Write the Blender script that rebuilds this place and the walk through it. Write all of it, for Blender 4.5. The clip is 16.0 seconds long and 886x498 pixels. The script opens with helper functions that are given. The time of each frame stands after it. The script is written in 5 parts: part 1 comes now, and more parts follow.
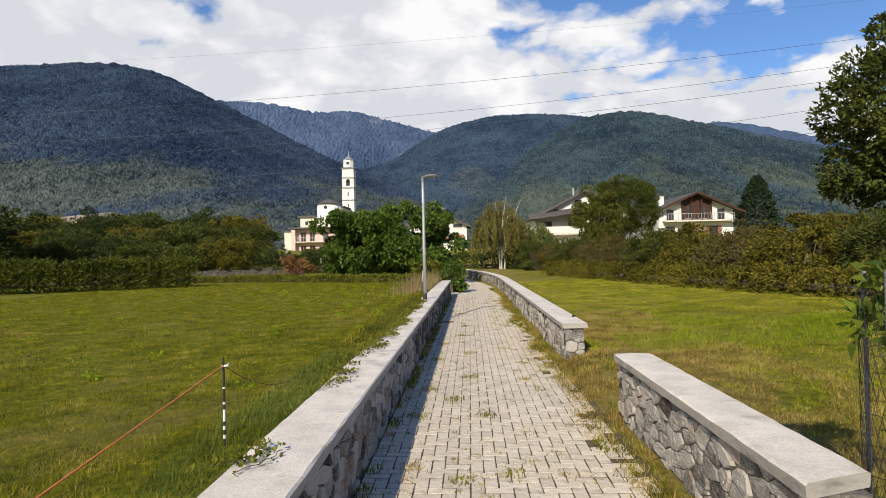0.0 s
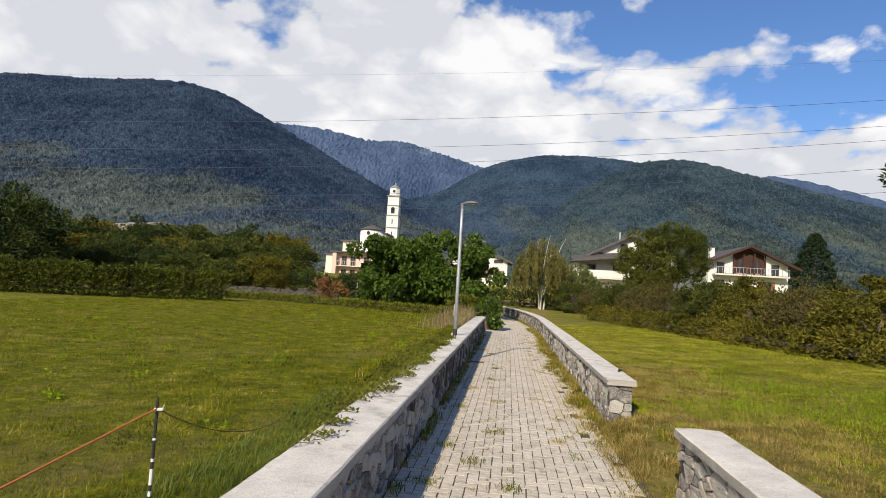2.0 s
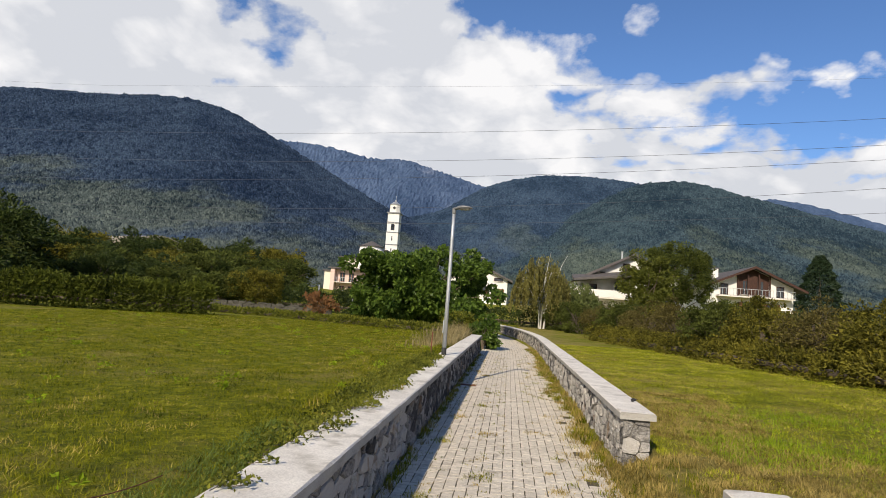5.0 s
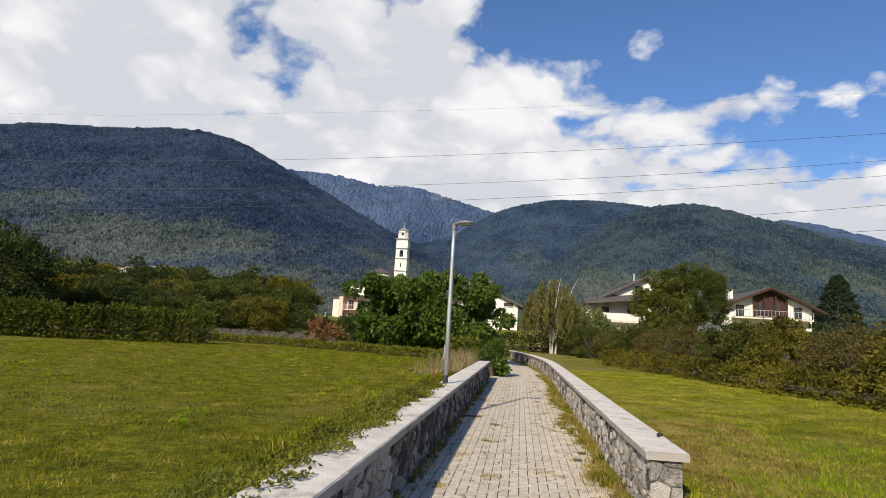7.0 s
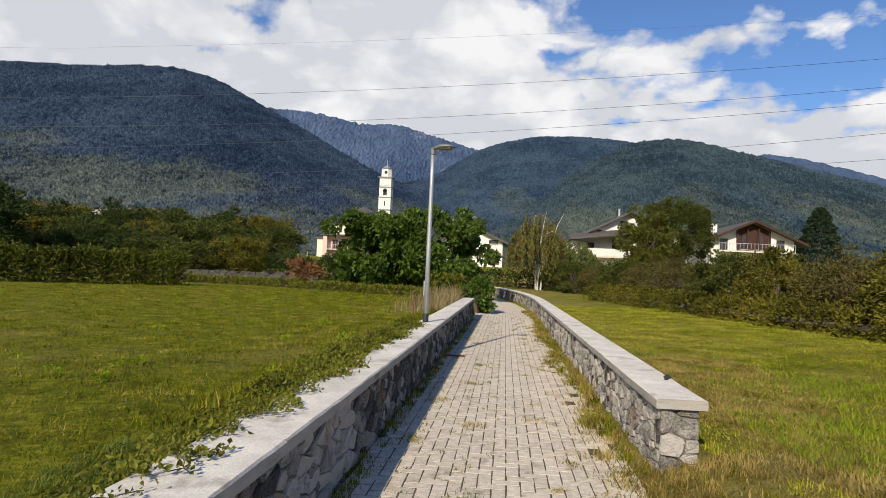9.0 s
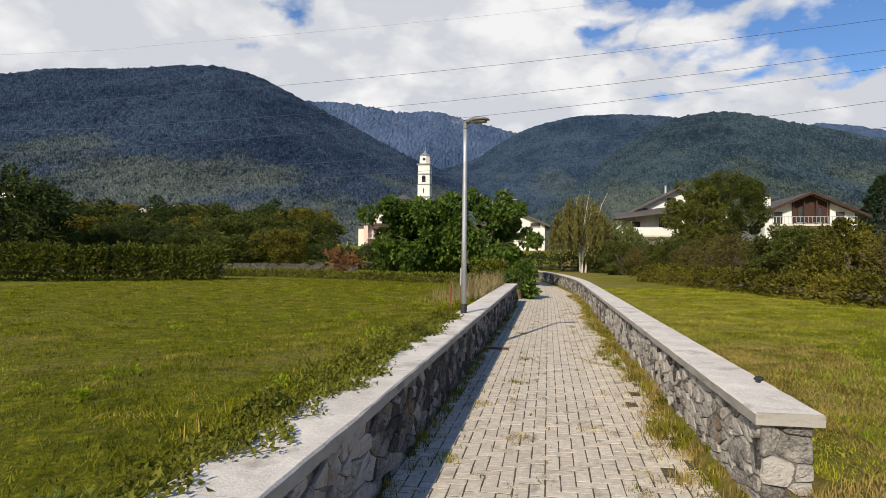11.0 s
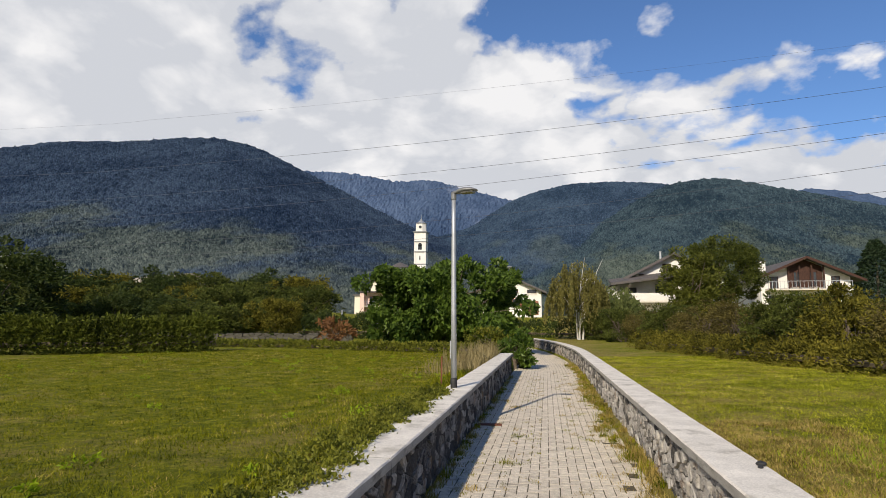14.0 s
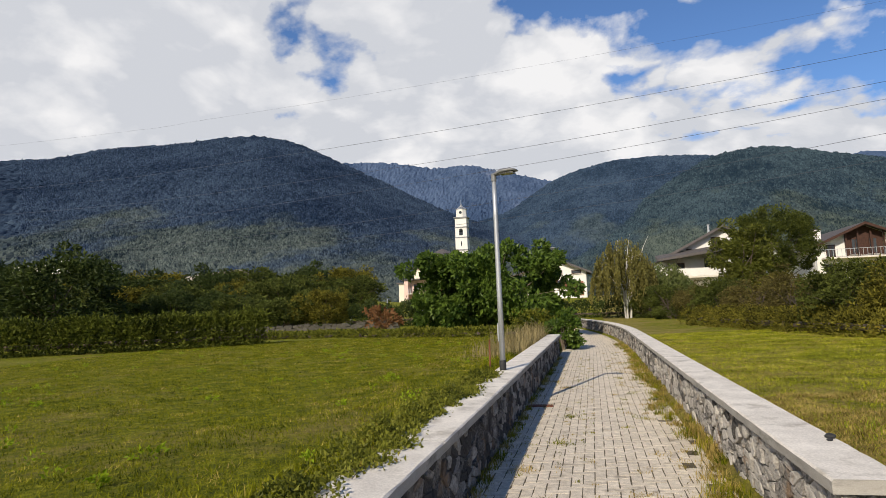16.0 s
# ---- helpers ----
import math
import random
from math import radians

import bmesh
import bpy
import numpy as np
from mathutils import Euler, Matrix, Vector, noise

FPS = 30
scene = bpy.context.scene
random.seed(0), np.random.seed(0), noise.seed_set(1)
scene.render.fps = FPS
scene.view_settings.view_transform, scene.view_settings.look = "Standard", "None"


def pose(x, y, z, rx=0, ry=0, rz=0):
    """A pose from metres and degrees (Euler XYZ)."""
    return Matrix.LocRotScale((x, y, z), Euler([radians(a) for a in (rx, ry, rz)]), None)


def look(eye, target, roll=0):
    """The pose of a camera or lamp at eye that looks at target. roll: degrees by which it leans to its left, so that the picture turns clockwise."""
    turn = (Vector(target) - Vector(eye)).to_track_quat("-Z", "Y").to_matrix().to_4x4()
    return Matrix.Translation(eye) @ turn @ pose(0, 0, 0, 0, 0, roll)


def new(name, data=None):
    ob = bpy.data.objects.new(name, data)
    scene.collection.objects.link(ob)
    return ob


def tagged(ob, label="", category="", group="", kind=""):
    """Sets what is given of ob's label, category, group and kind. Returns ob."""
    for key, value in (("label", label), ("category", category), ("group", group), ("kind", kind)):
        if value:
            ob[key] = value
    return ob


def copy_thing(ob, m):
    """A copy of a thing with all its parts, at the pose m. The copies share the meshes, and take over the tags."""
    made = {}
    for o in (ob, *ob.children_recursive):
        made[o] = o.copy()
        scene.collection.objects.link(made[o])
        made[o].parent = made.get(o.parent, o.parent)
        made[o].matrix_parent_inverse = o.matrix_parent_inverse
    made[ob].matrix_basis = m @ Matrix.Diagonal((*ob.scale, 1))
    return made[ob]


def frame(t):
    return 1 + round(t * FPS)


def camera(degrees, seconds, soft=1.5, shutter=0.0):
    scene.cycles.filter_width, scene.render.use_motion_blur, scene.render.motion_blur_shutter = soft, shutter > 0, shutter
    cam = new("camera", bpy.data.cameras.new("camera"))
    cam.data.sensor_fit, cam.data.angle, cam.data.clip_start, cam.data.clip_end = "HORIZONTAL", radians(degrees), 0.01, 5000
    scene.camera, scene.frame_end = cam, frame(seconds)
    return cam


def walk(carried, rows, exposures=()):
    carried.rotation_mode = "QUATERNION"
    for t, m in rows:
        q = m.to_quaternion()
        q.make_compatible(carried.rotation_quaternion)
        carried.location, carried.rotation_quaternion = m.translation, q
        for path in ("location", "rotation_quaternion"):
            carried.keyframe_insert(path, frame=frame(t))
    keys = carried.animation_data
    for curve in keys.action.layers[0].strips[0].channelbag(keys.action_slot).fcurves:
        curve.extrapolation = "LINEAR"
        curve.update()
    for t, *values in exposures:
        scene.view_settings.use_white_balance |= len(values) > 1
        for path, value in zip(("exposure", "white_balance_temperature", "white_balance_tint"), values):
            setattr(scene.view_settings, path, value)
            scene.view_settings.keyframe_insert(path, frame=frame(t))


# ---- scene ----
cam = camera(71.6, 16.0, 0.7)
PATH = [
    (0, (0.846, 0.272, 1.735), (0.76, 2.27, 1.758), -1.2),
    (0.5, (0.906, 0.587, 1.765), (0.638, 2.568, 1.822), -0.2),
    (1, (0.898, 0.847, 1.714), (0.619, 2.825, 1.804), 1.2),
    (1.5, (0.864, 1.075, 1.721), (0.747, 3.068, 1.834), 1.5),
    (2, (0.895, 1.39, 1.716), (0.675, 3.374, 1.845), 3.5),
    (2.5, (0.926, 1.648, 1.692), (0.705, 3.636, 1.725), 2.0),
    (3, (0.898, 1.873, 1.698), (0.78, 3.866, 1.82), 2.6),
    (3.5, (0.941, 2.201, 1.695), (0.777, 4.193, 1.779), 2.9),
    (3.7, (0.973, 2.292, 1.698), (0.759, 4.273, 1.867), 2.9),
    (5.8, (0.995, 3.267, 1.604), (0.775, 5.243, 1.814), 4.6),
    (6, (0.976, 3.375, 1.612), (0.745, 5.341, 1.899), 3.9),
    (6.5, (0.981, 3.566, 1.604), (0.777, 5.536, 1.883), 3.0),
    (7, (1.086, 3.86, 1.597), (0.824, 5.824, 1.868), 3.5),
    (7.5, (1.11, 4.147, 1.565), (0.846, 6.129, 1.615), 1.7),
    (7.8, (1.076, 4.358, 1.587), (0.777, 6.328, 1.753), -0.1),
    (8, (1.082, 4.502, 1.596), (0.854, 6.488, 1.677), 0.4),
    (8.5, (1.075, 4.727, 1.543), (0.886, 6.717, 1.62), 2.1),
    (10.8, (1.048, 5.784, 1.562), (0.796, 7.768, 1.607), 3.3),
    (11, (1.039, 5.884, 1.555), (0.701, 7.855, 1.581), 0.6),
    (11.5, (1.023, 6.042, 1.587), (0.69, 8.007, 1.752), -0.3),
    (12, (1.078, 6.082, 1.609), (0.695, 8.036, 1.791), -0.1),
    (12.5, (1.119, 6.09, 1.633), (0.82, 8.058, 1.825), 0.7),
    (13, (1.146, 6.093, 1.632), (0.835, 8.056, 1.856), -0.3),
    (13.5, (1.144, 6.086, 1.629), (0.808, 8.043, 1.869), -0.6),
    (14, (1.135, 6.078, 1.633), (0.808, 8.036, 1.876), 0.1),
    (14.5, (1.134, 6.091, 1.632), (0.809, 8.048, 1.887), 0.2),
    (15, (1.139, 6.097, 1.625), (0.87, 8.061, 1.89), -0.8),
    (15.5, (1.15, 6.132, 1.615), (0.823, 8.091, 1.849), -1.8),
    (16, (1.105, 6.12, 1.61), (0.644, 8.056, 1.809), -2.3),
]
walk(cam, [(t, look(eye, target, roll)) for t, eye, target, roll in PATH], ((0, 0.02), (3.7, 0.0), (8.5, -0.06), (12.5, -0.10), (16, -0.10)))

# ---- world and sun ----
SUN_DIR = Vector((-0.235, -0.805, 0.545)).normalized()   # towards the sun, behind the walker
sun = new("sun", bpy.data.lights.new("sun", "SUN"))
sun.data.energy, sun.data.angle, sun.data.color = 5.2, radians(0.55), (1.0, 0.882, 0.715)
sun.matrix_world = look(SUN_DIR * 50, (0, 0, 0))

world = bpy.data.worlds.new("sky")
scene.world = world
world.use_nodes = True


def sky_nodes():
    nt = world.node_tree
    n, ln = nt.nodes, nt.links
    n.clear()
    out, bg = n.new("ShaderNodeOutputWorld"), n.new("ShaderNodeBackground")
    sky = n.new("ShaderNodeTexSky")
    sky.sky_type, sky.sun_disc = "NISHITA", False
    sky.sun_elevation, sky.sun_rotation = math.asin(SUN_DIR.z), math.atan2(SUN_DIR.x, SUN_DIR.y)
    sky.air_density, sky.dust_density, sky.ozone_density = 1.0, 0.1, 3.0
    geo = n.new("ShaderNodeTexCoord")
    sep = n.new("ShaderNodeSeparateXYZ")
    ln.new(geo.outputs["Generated"], sep.inputs[0])

    def m(op, a, b=None, clamp=False):
        k = n.new("ShaderNodeMath")
        k.operation, k.use_clamp = op, clamp
        for i, v in enumerate((a, b)):
            if v is None:
                continue
            if isinstance(v, (int, float)):
                k.inputs[i].default_value = v
            else:
                ln.new(v, k.inputs[i])
        return k.outputs[0]

    x, y, z = sep.outputs
    zz = m("ADD", m("MAXIMUM", z, 0.0), 0.42)
    px, py = m("DIVIDE", x, zz), m("DIVIDE", y, zz)
    com = n.new("ShaderNodeCombineXYZ")
    ln.new(px, com.inputs[0]), ln.new(py, com.inputs[1])
    com.inputs[2].default_value = 3.7

    def fbm(scale, detail, rough, dist=0.0, off=0.0):
        k = n.new("ShaderNodeTexNoise")
        k.inputs["Scale"].default_value, k.inputs["Detail"].default_value = scale, detail
        k.inputs["Roughness"].default_value, k.inputs["Distortion"].default_value = rough, dist
        mp = n.new("ShaderNodeMapping")
        mp.inputs["Location"].default_value = (off, off * 0.7, 0)
        ln.new(com.outputs[0], mp.inputs[0]), ln.new(mp.outputs[0], k.inputs["Vector"])
        return k.outputs[0]

    big = fbm(1.7, 12, 0.60, 0.15, 7.7)
    # cover thins out up and to the east, as cumulus off the ridge does
    height = m("SUBTRACT", m("ADD", z, m("MULTIPLY", x, 0.25)), 0.385)
    thin = m("MAXIMUM", m("MINIMUM", m("MULTIPLY", height, -1.6), 0.26), -0.30)
    puff = n.new("ShaderNodeTexVoronoi")
    puff.feature = "SMOOTH_F1"
    puff.inputs["Scale"].default_value, puff.inputs["Smoothness"].default_value, puff.inputs["Detail"].default_value = 6.5, 0.35, 2.0
    wob, wmix = n.new("ShaderNodeTexNoise"), n.new("ShaderNodeVectorMath")
    wob.inputs["Scale"].default_value, wob.inputs["Detail"].default_value = 5.0, 5
    ln.new(com.outputs[0], wob.inputs["Vector"])
    wmix.operation = "MULTIPLY_ADD"
    ln.new(wob.outputs["Color"], wmix.inputs[0])
    wmix.inputs[1].default_value = (0.25, 0.25, 0.0)
    ln.new(com.outputs[0], wmix.inputs[2])
    ln.new(wmix.outputs[0], puff.inputs["Vector"])
    lumps = m("MULTIPLY", m("SUBTRACT", 0.52, puff.outputs["Distance"]), 0.20)
    cover = m("ADD", m("ADD", m("ADD", big, lumps), thin), 0.085)
    ramp = n.new("ShaderNodeValToRGB")
    ln.new(cover, ramp.inputs[0])
    ramp.color_ramp.elements[0].position, ramp.color_ramp.elements[1].position = 0.485, 0.555
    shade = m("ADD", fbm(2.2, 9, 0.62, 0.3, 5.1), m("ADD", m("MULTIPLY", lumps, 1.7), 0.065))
    tone = n.new("ShaderNodeValToRGB")
    ln.new(shade, tone.inputs[0])
    tone.color_ramp.elements[0].position, tone.color_ramp.elements[1].position = 0.38, 0.60
    tone.color_ramp.elements[0].color, tone.color_ramp.elements[1].color = (0.68, 0.70, 0.75, 1), (0.97, 0.96, 0.965, 1)
    skyc = n.new("ShaderNodeMix")
    skyc.data_type, skyc.blend_type = "RGBA", "MULTIPLY"
    skyc.inputs[0].default_value = 1.0
    ln.new(sky.outputs[0], skyc.inputs[6])
    skyc.inputs[7].default_value = (0.086, 0.106, 0.134, 1)
    mix = n.new("ShaderNodeMix")
    mix.data_type = "RGBA"
    ln.new(ramp.outputs[0], mix.inputs[0]), ln.new(skyc.outputs[2], mix.inputs[6]), ln.new(tone.outputs[0], mix.inputs[7])
    ln.new(mix.outputs[2], bg.inputs[0])
    bg.inputs[1].default_value = 1.0
    ln.new(bg.outputs[0], out.inputs[0])


sky_nodes()
scene.view_settings.exposure = 0.0


# ---- materials ----
def shader(name, rough=0.8, metal=0.0, spec=0.3):
    mat = bpy.data.materials.new(name)
    mat.use_nodes = True
    b = mat.node_tree.nodes["Principled BSDF"]
    b.inputs["Roughness"].default_value, b.inputs["Metallic"].default_value = rough, metal
    b.inputs["Specular IOR Level"].default_value = spec
    return mat, mat.node_tree.nodes, mat.node_tree.links, b


def surface(name, dark, light, scale=8.0, fine=60.0, rough=0.85, metal=0.0, bump=0.3, dist=0.01, stain=None, stain_scale=1.2, stain_at=0.6, island=0.0, obj=0.0, spec=0.3, coord="Object", stretch=None):
    """Two scales of colour noise, fine relief, optional stains of another colour."""
    mat, n, ln, b = shader(name, rough, metal, spec)
    tc = n.new("ShaderNodeTexCoord")
    vec = tc.outputs[coord]
    if coord == "World":
        vec = None
    if stretch:
        mp = n.new("ShaderNodeMapping")
        mp.inputs["Scale"].default_value = stretch
        ln.new(vec, mp.inputs[0])
        vec = mp.outputs[0]

    def noise_at(s, detail=5, r=0.6):
        k = n.new("ShaderNodeTexNoise")
        k.inputs["Scale"].default_value, k.inputs["Detail"].default_value, k.inputs["Roughness"].default_value = s, detail, r
        ln.new(vec, k.inputs["Vector"])
        return k.outputs[0]

    a, f = noise_at(scale), noise_at(fine, 4)
    add = n.new("ShaderNodeMath")
    add.operation = "MULTIPLY_ADD"
    ln.new(f, add.inputs[0])
    add.inputs[1].default_value = 0.5
    half = n.new("ShaderNodeMath")
    half.operation = "MULTIPLY"
    ln.new(a, half.inputs[0])
    half.inputs[1].default_value = 0.5
    ln.new(half.outputs[0], add.inputs[2])
    last = add.outputs[0]
    for amount, node, sock in ((island, "ShaderNodeNewGeometry", "Random Per Island"), (obj, "ShaderNodeObjectInfo", "Random")):
        if amount:
            g, k = n.new(node), n.new("ShaderNodeMath")
            k.operation = "MULTIPLY_ADD"
            ln.new(g.outputs[sock], k.inputs[0])
            k.inputs[1].default_value = amount
            sub = n.new("ShaderNodeMath")
            sub.operation = "SUBTRACT"
            ln.new(last, sub.inputs[0])
            sub.inputs[1].default_value = amount / 2
            ln.new(sub.outputs[0], k.inputs[2])
            last = k.outputs[0]
    ramp = n.new("ShaderNodeValToRGB")
    ramp.color_ramp.elements[0].position, ramp.color_ramp.elements[1].position = 0.32, 0.68
    ramp.color_ramp.elements[0].color, ramp.color_ramp.elements[1].color = (*dark, 1), (*light, 1)
    ln.new(last, ramp.inputs[0])
    col = ramp.outputs[0]
    if stain:
        st = noise_at(stain_scale, 6, 0.65)
        r2 = n.new("ShaderNodeValToRGB")
        r2.color_ramp.elements[0].position, r2.color_ramp.elements[1].position = stain_at - 0.06, stain_at + 0.08
        ln.new(st, r2.inputs[0])
        mx = n.new("ShaderNodeMix")
        mx.data_type = "RGBA"
        ln.new(r2.outputs[0], mx.inputs[0]), ln.new(col, mx.inputs[6])
        mx.inputs[7].default_value = (*stain, 1)
        col = mx.outputs[2]
    ln.new(col, b.inputs["Base Color"])
    if bump:
        bp = n.new("ShaderNodeBump")
        bp.inputs["Strength"].default_value, bp.inputs["Distance"].default_value = bump, dist
        ln.new(last, bp.inputs["Height"])
        ln.new(bp.outputs[0], b.inputs["Normal"])
    return mat


def leaf_mat(name, dark, light, trans=0.35, rough=0.55, odd=None, odd_part=0.1, patch=0.5, single=0.55, gain=1.0):
    """Leaves: colour varies leaf by leaf and in patches of the crown; light shines through."""
    mat, n, ln, b = shader(name, rough, 0.0, 0.18)
    g, tc, ns = n.new("ShaderNodeNewGeometry"), n.new("ShaderNodeTexCoord"), n.new("ShaderNodeTexNoise")
    ns.inputs["Scale"].default_value, ns.inputs["Detail"].default_value = patch, 3
    ln.new(tc.outputs["Object"], ns.inputs["Vector"])
    k = n.new("ShaderNodeMath")
    k.operation = "MULTIPLY_ADD"
    ln.new(g.outputs["Random Per Island"], k.inputs[0])
    k.inputs[1].default_value = single
    h = n.new("ShaderNodeMath")
    h.operation = "MULTIPLY_ADD"
    ln.new(ns.outputs[0], h.inputs[0])
    h.inputs[1].default_value, h.inputs[2].default_value = (1.55 - single) * gain, -0.52 + 0.45 * single - (gain - 1) * (1.55 - single) * 0.5
    ln.new(h.outputs[0], k.inputs[2])
    ramp = n.new("ShaderNodeValToRGB")
    e = ramp.color_ramp.elements
    e[0].position, e[1].position, e[0].color, e[1].color = 0.1, 0.85, (*dark, 1), (*light, 1)
    if odd:
        x = e.new(1.0 - odd_part * 0.4)
        x.color = (*light, 1)
        e[-1].position, e[-1].color = 1.0, (*odd, 1)
    ln.new(k.outputs[0], ramp.inputs[0])
    ln.new(ramp.outputs[0], b.inputs["Base Color"])
    tr, mix = n.new("ShaderNodeBsdfTranslucent"), n.new("ShaderNodeMixShader")
    ln.new(ramp.outputs[0], tr.inputs[0])
    mix.inputs[0].default_value = trans
    ln.new(b.outputs[0], mix.inputs[1]), ln.new(tr.outputs[0], mix.inputs[2])
    ln.new(mix.outputs[0], n["Material Output"].inputs[0])
    return mat


M = dict(
    paver=surface("concrete paver", (0.38, 0.335, 0.265), (0.84, 0.745, 0.60), 18, 120, 0.9, bump=0.5, dist=0.005, obj=0.09, island=0.09, stain=(0.26, 0.225, 0.17), stain_scale=3.5, stain_at=0.63),
    soil=surface("dry soil", (0.035, 0.030, 0.018), (0.17, 0.14, 0.09), 9, 60, 0.95, bump=0.5, dist=0.02),
    mortar=surface("lime mortar", (0.075, 0.070, 0.062), (0.26, 0.24, 0.21), 10, 80, 0.95, bump=0.9, dist=0.02, stain=(0.04, 0.037, 0.03), stain_scale=7, stain_at=0.56),
    stone=surface("grey gneiss", (0.070, 0.066, 0.062), (0.47, 0.44, 0.395), 11, 55, 0.9, bump=1.0, dist=0.05, obj=0.42, island=0.42, stain=(0.30, 0.20, 0.12), stain_scale=2.2, stain_at=0.62, spec=0.15),
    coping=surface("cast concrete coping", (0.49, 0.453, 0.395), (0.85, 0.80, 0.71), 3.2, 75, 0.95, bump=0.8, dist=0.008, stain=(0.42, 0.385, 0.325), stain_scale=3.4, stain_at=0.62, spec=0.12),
    # darker copy of the coping for upright faces, shade put in its colour
    edge=surface("shade-toned concrete edge", (0.27, 0.255, 0.225), (0.44, 0.415, 0.37), 4, 110, 0.95, bump=0.6, dist=0.006, stain=(0.19, 0.18, 0.155), stain_scale=2.5, stain_at=0.60, stretch=(1, 1, 3)),
    zinc=surface("galvanised steel", (0.36, 0.38, 0.40), (0.52, 0.54, 0.56), 6, 90, 0.5, 0.6, bump=0.05),
    black=surface("black rubber", (0.015, 0.015, 0.015), (0.04, 0.04, 0.04), 20, 120, 0.6),
    lampgrey=surface("grey cast aluminium", (0.15, 0.155, 0.16), (0.24, 0.245, 0.25), 10, 90, 0.5, 0.3, bump=0.05),
    rust=surface("rusty steel", (0.12, 0.045, 0.025), (0.26, 0.10, 0.06), 14, 120, 0.85, 0.2, bump=0.4, dist=0.003),
    render=surface("white lime render", (0.66, 0.64, 0.60), (0.82, 0.80, 0.76), 0.5, 6, 0.9, bump=0.1, stain=(0.50, 0.47, 0.43), stain_scale=0.35, stain_at=0.68),
    pink=surface("pale pink render", (0.60, 0.44, 0.38), (0.72, 0.55, 0.48), 0.5, 6, 0.9, bump=0.1),
    cream=surface("cream render", (0.68, 0.62, 0.50), (0.80, 0.74, 0.62), 0.4, 6, 0.9, bump=0.1),
    roof=surface("stone slab roof", (0.06, 0.055, 0.055), (0.14, 0.125, 0.12), 2, 14, 0.85, bump=0.4, dist=0.03),
    # dark brown timber, darkened further to hold the loggia's recess shade
    wood=surface("dark brown wood, shade-toned", (0.030, 0.014, 0.010), (0.080, 0.038, 0.026), 6, 40, 0.75, bump=0.2),
    shutter=surface("brown shutter", (0.24, 0.10, 0.06), (0.34, 0.16, 0.10), 6, 40, 0.7, bump=0.1),
    glass=surface("dark window glass", (0.02, 0.025, 0.03), (0.05, 0.055, 0.06), 2, 9, 0.12, bump=0.0, spec=0.6),
    ruin=surface("dark lichened stone", (0.025, 0.024, 0.020), (0.13, 0.12, 0.095), 5, 30, 0.95, bump=0.8, dist=0.05),
    bark=surface("grey-brown bark", (0.07, 0.055, 0.04), (0.20, 0.16, 0.12), 6, 40, 0.95, bump=0.8, dist=0.02),
    wire=surface("aluminium conductor", (0.05, 0.05, 0.055), (0.09, 0.09, 0.10), 2, 20, 0.6, 0.5, bump=0.0),
)

# ---- helpers ----
def finish(me, mat, smooth=False):
    me.materials.append(mat)
    me.polygons.foreach_set("use_smooth", [bool(smooth)] * len(me.polygons))
    me.update()
    return me


def part(name, bm, material, parent=None, label="", smooth=False):
    me = bpy.data.meshes.new(name)
    bm.to_mesh(me)
    bm.free()
    ob = new(name, finish(me, material, smooth))
    ob.parent = parent
    return tagged(ob, label)


def part_np(name, verts, faces, material, parent=None, label="", smooth=False):
    """A mesh object from arrays; all faces have the same number of corners."""
    verts, faces = np.asarray(verts, np.float32), np.asarray(faces, np.int32)
    k = faces.shape[1]
    me = bpy.data.meshes.new(name)
    me.vertices.add(len(verts)), me.loops.add(faces.size), me.polygons.add(len(faces))
    me.vertices.foreach_set("co", verts.ravel())
    me.loops.foreach_set("vertex_index", faces.ravel())
    me.polygons.foreach_set("loop_start", np.arange(0, faces.size, k, dtype=np.int32))
    me.update(calc_edges=True)
    ob = new(name, finish(me, material, smooth))
    ob.parent = parent
    return tagged(ob, label)


def thing(name, x=0, y=0, z=0, label="", category="", group="", kind="", rz=0):
    ob = new(name)
    ob.empty_display_size = 0.2
    ob.matrix_basis = pose(x, y, z, 0, 0, rz)
    return tagged(ob, label, category, group, kind)


def add_box(bm, x0, y0, z0, x1, y1, z1, bevel=0.0):
    r = bmesh.ops.create_cube(bm, size=1.0, matrix=Matrix.Translation(((x0 + x1) / 2, (y0 + y1) / 2, (z0 + z1) / 2)) @ Matrix.Diagonal((x1 - x0, y1 - y0, z1 - z0, 1)))
    if bevel:
        bmesh.ops.bevel(bm, geom=list({e for v in r["verts"] for e in v.link_edges}), offset=bevel, segments=2, affect="EDGES")
    return r["verts"]


def box(x0, y0, z0, x1, y1, z1, bevel=0.0):
    bm = bmesh.new()
    add_box(bm, x0, y0, z0, x1, y1, z1, bevel)
    return bm


def add_tube(bm, pts, radii, sides=8):
    """A tube along points, closed at both ends."""
    pts = [Vector(p) for p in pts]
    radii = radii if isinstance(radii, (list, tuple)) else [radii] * len(pts)
    rings = []
    for i, p in enumerate(pts):
        d = (pts[min(i + 1, len(pts) - 1)] - pts[max(i - 1, 0)]).normalized()
        a = d.cross(Vector((0.31, 0.2, 0.93)) if abs(d.z) < 0.9 else Vector((1, 0.1, 0))).normalized()
        b = d.cross(a)
        rings.append([bm.verts.new(p + radii[i] * (math.cos(t) * a + math.sin(t) * b)) for t in (2 * math.pi * j / sides for j in range(sides))])
    for r, s in zip(rings, rings[1:]):
        for j in range(sides):
            bm.faces.new((r[j], r[(j + 1) % sides], s[(j + 1) % sides], s[j]))
    bm.faces.new(rings[0][::-1]), bm.faces.new(rings[-1])


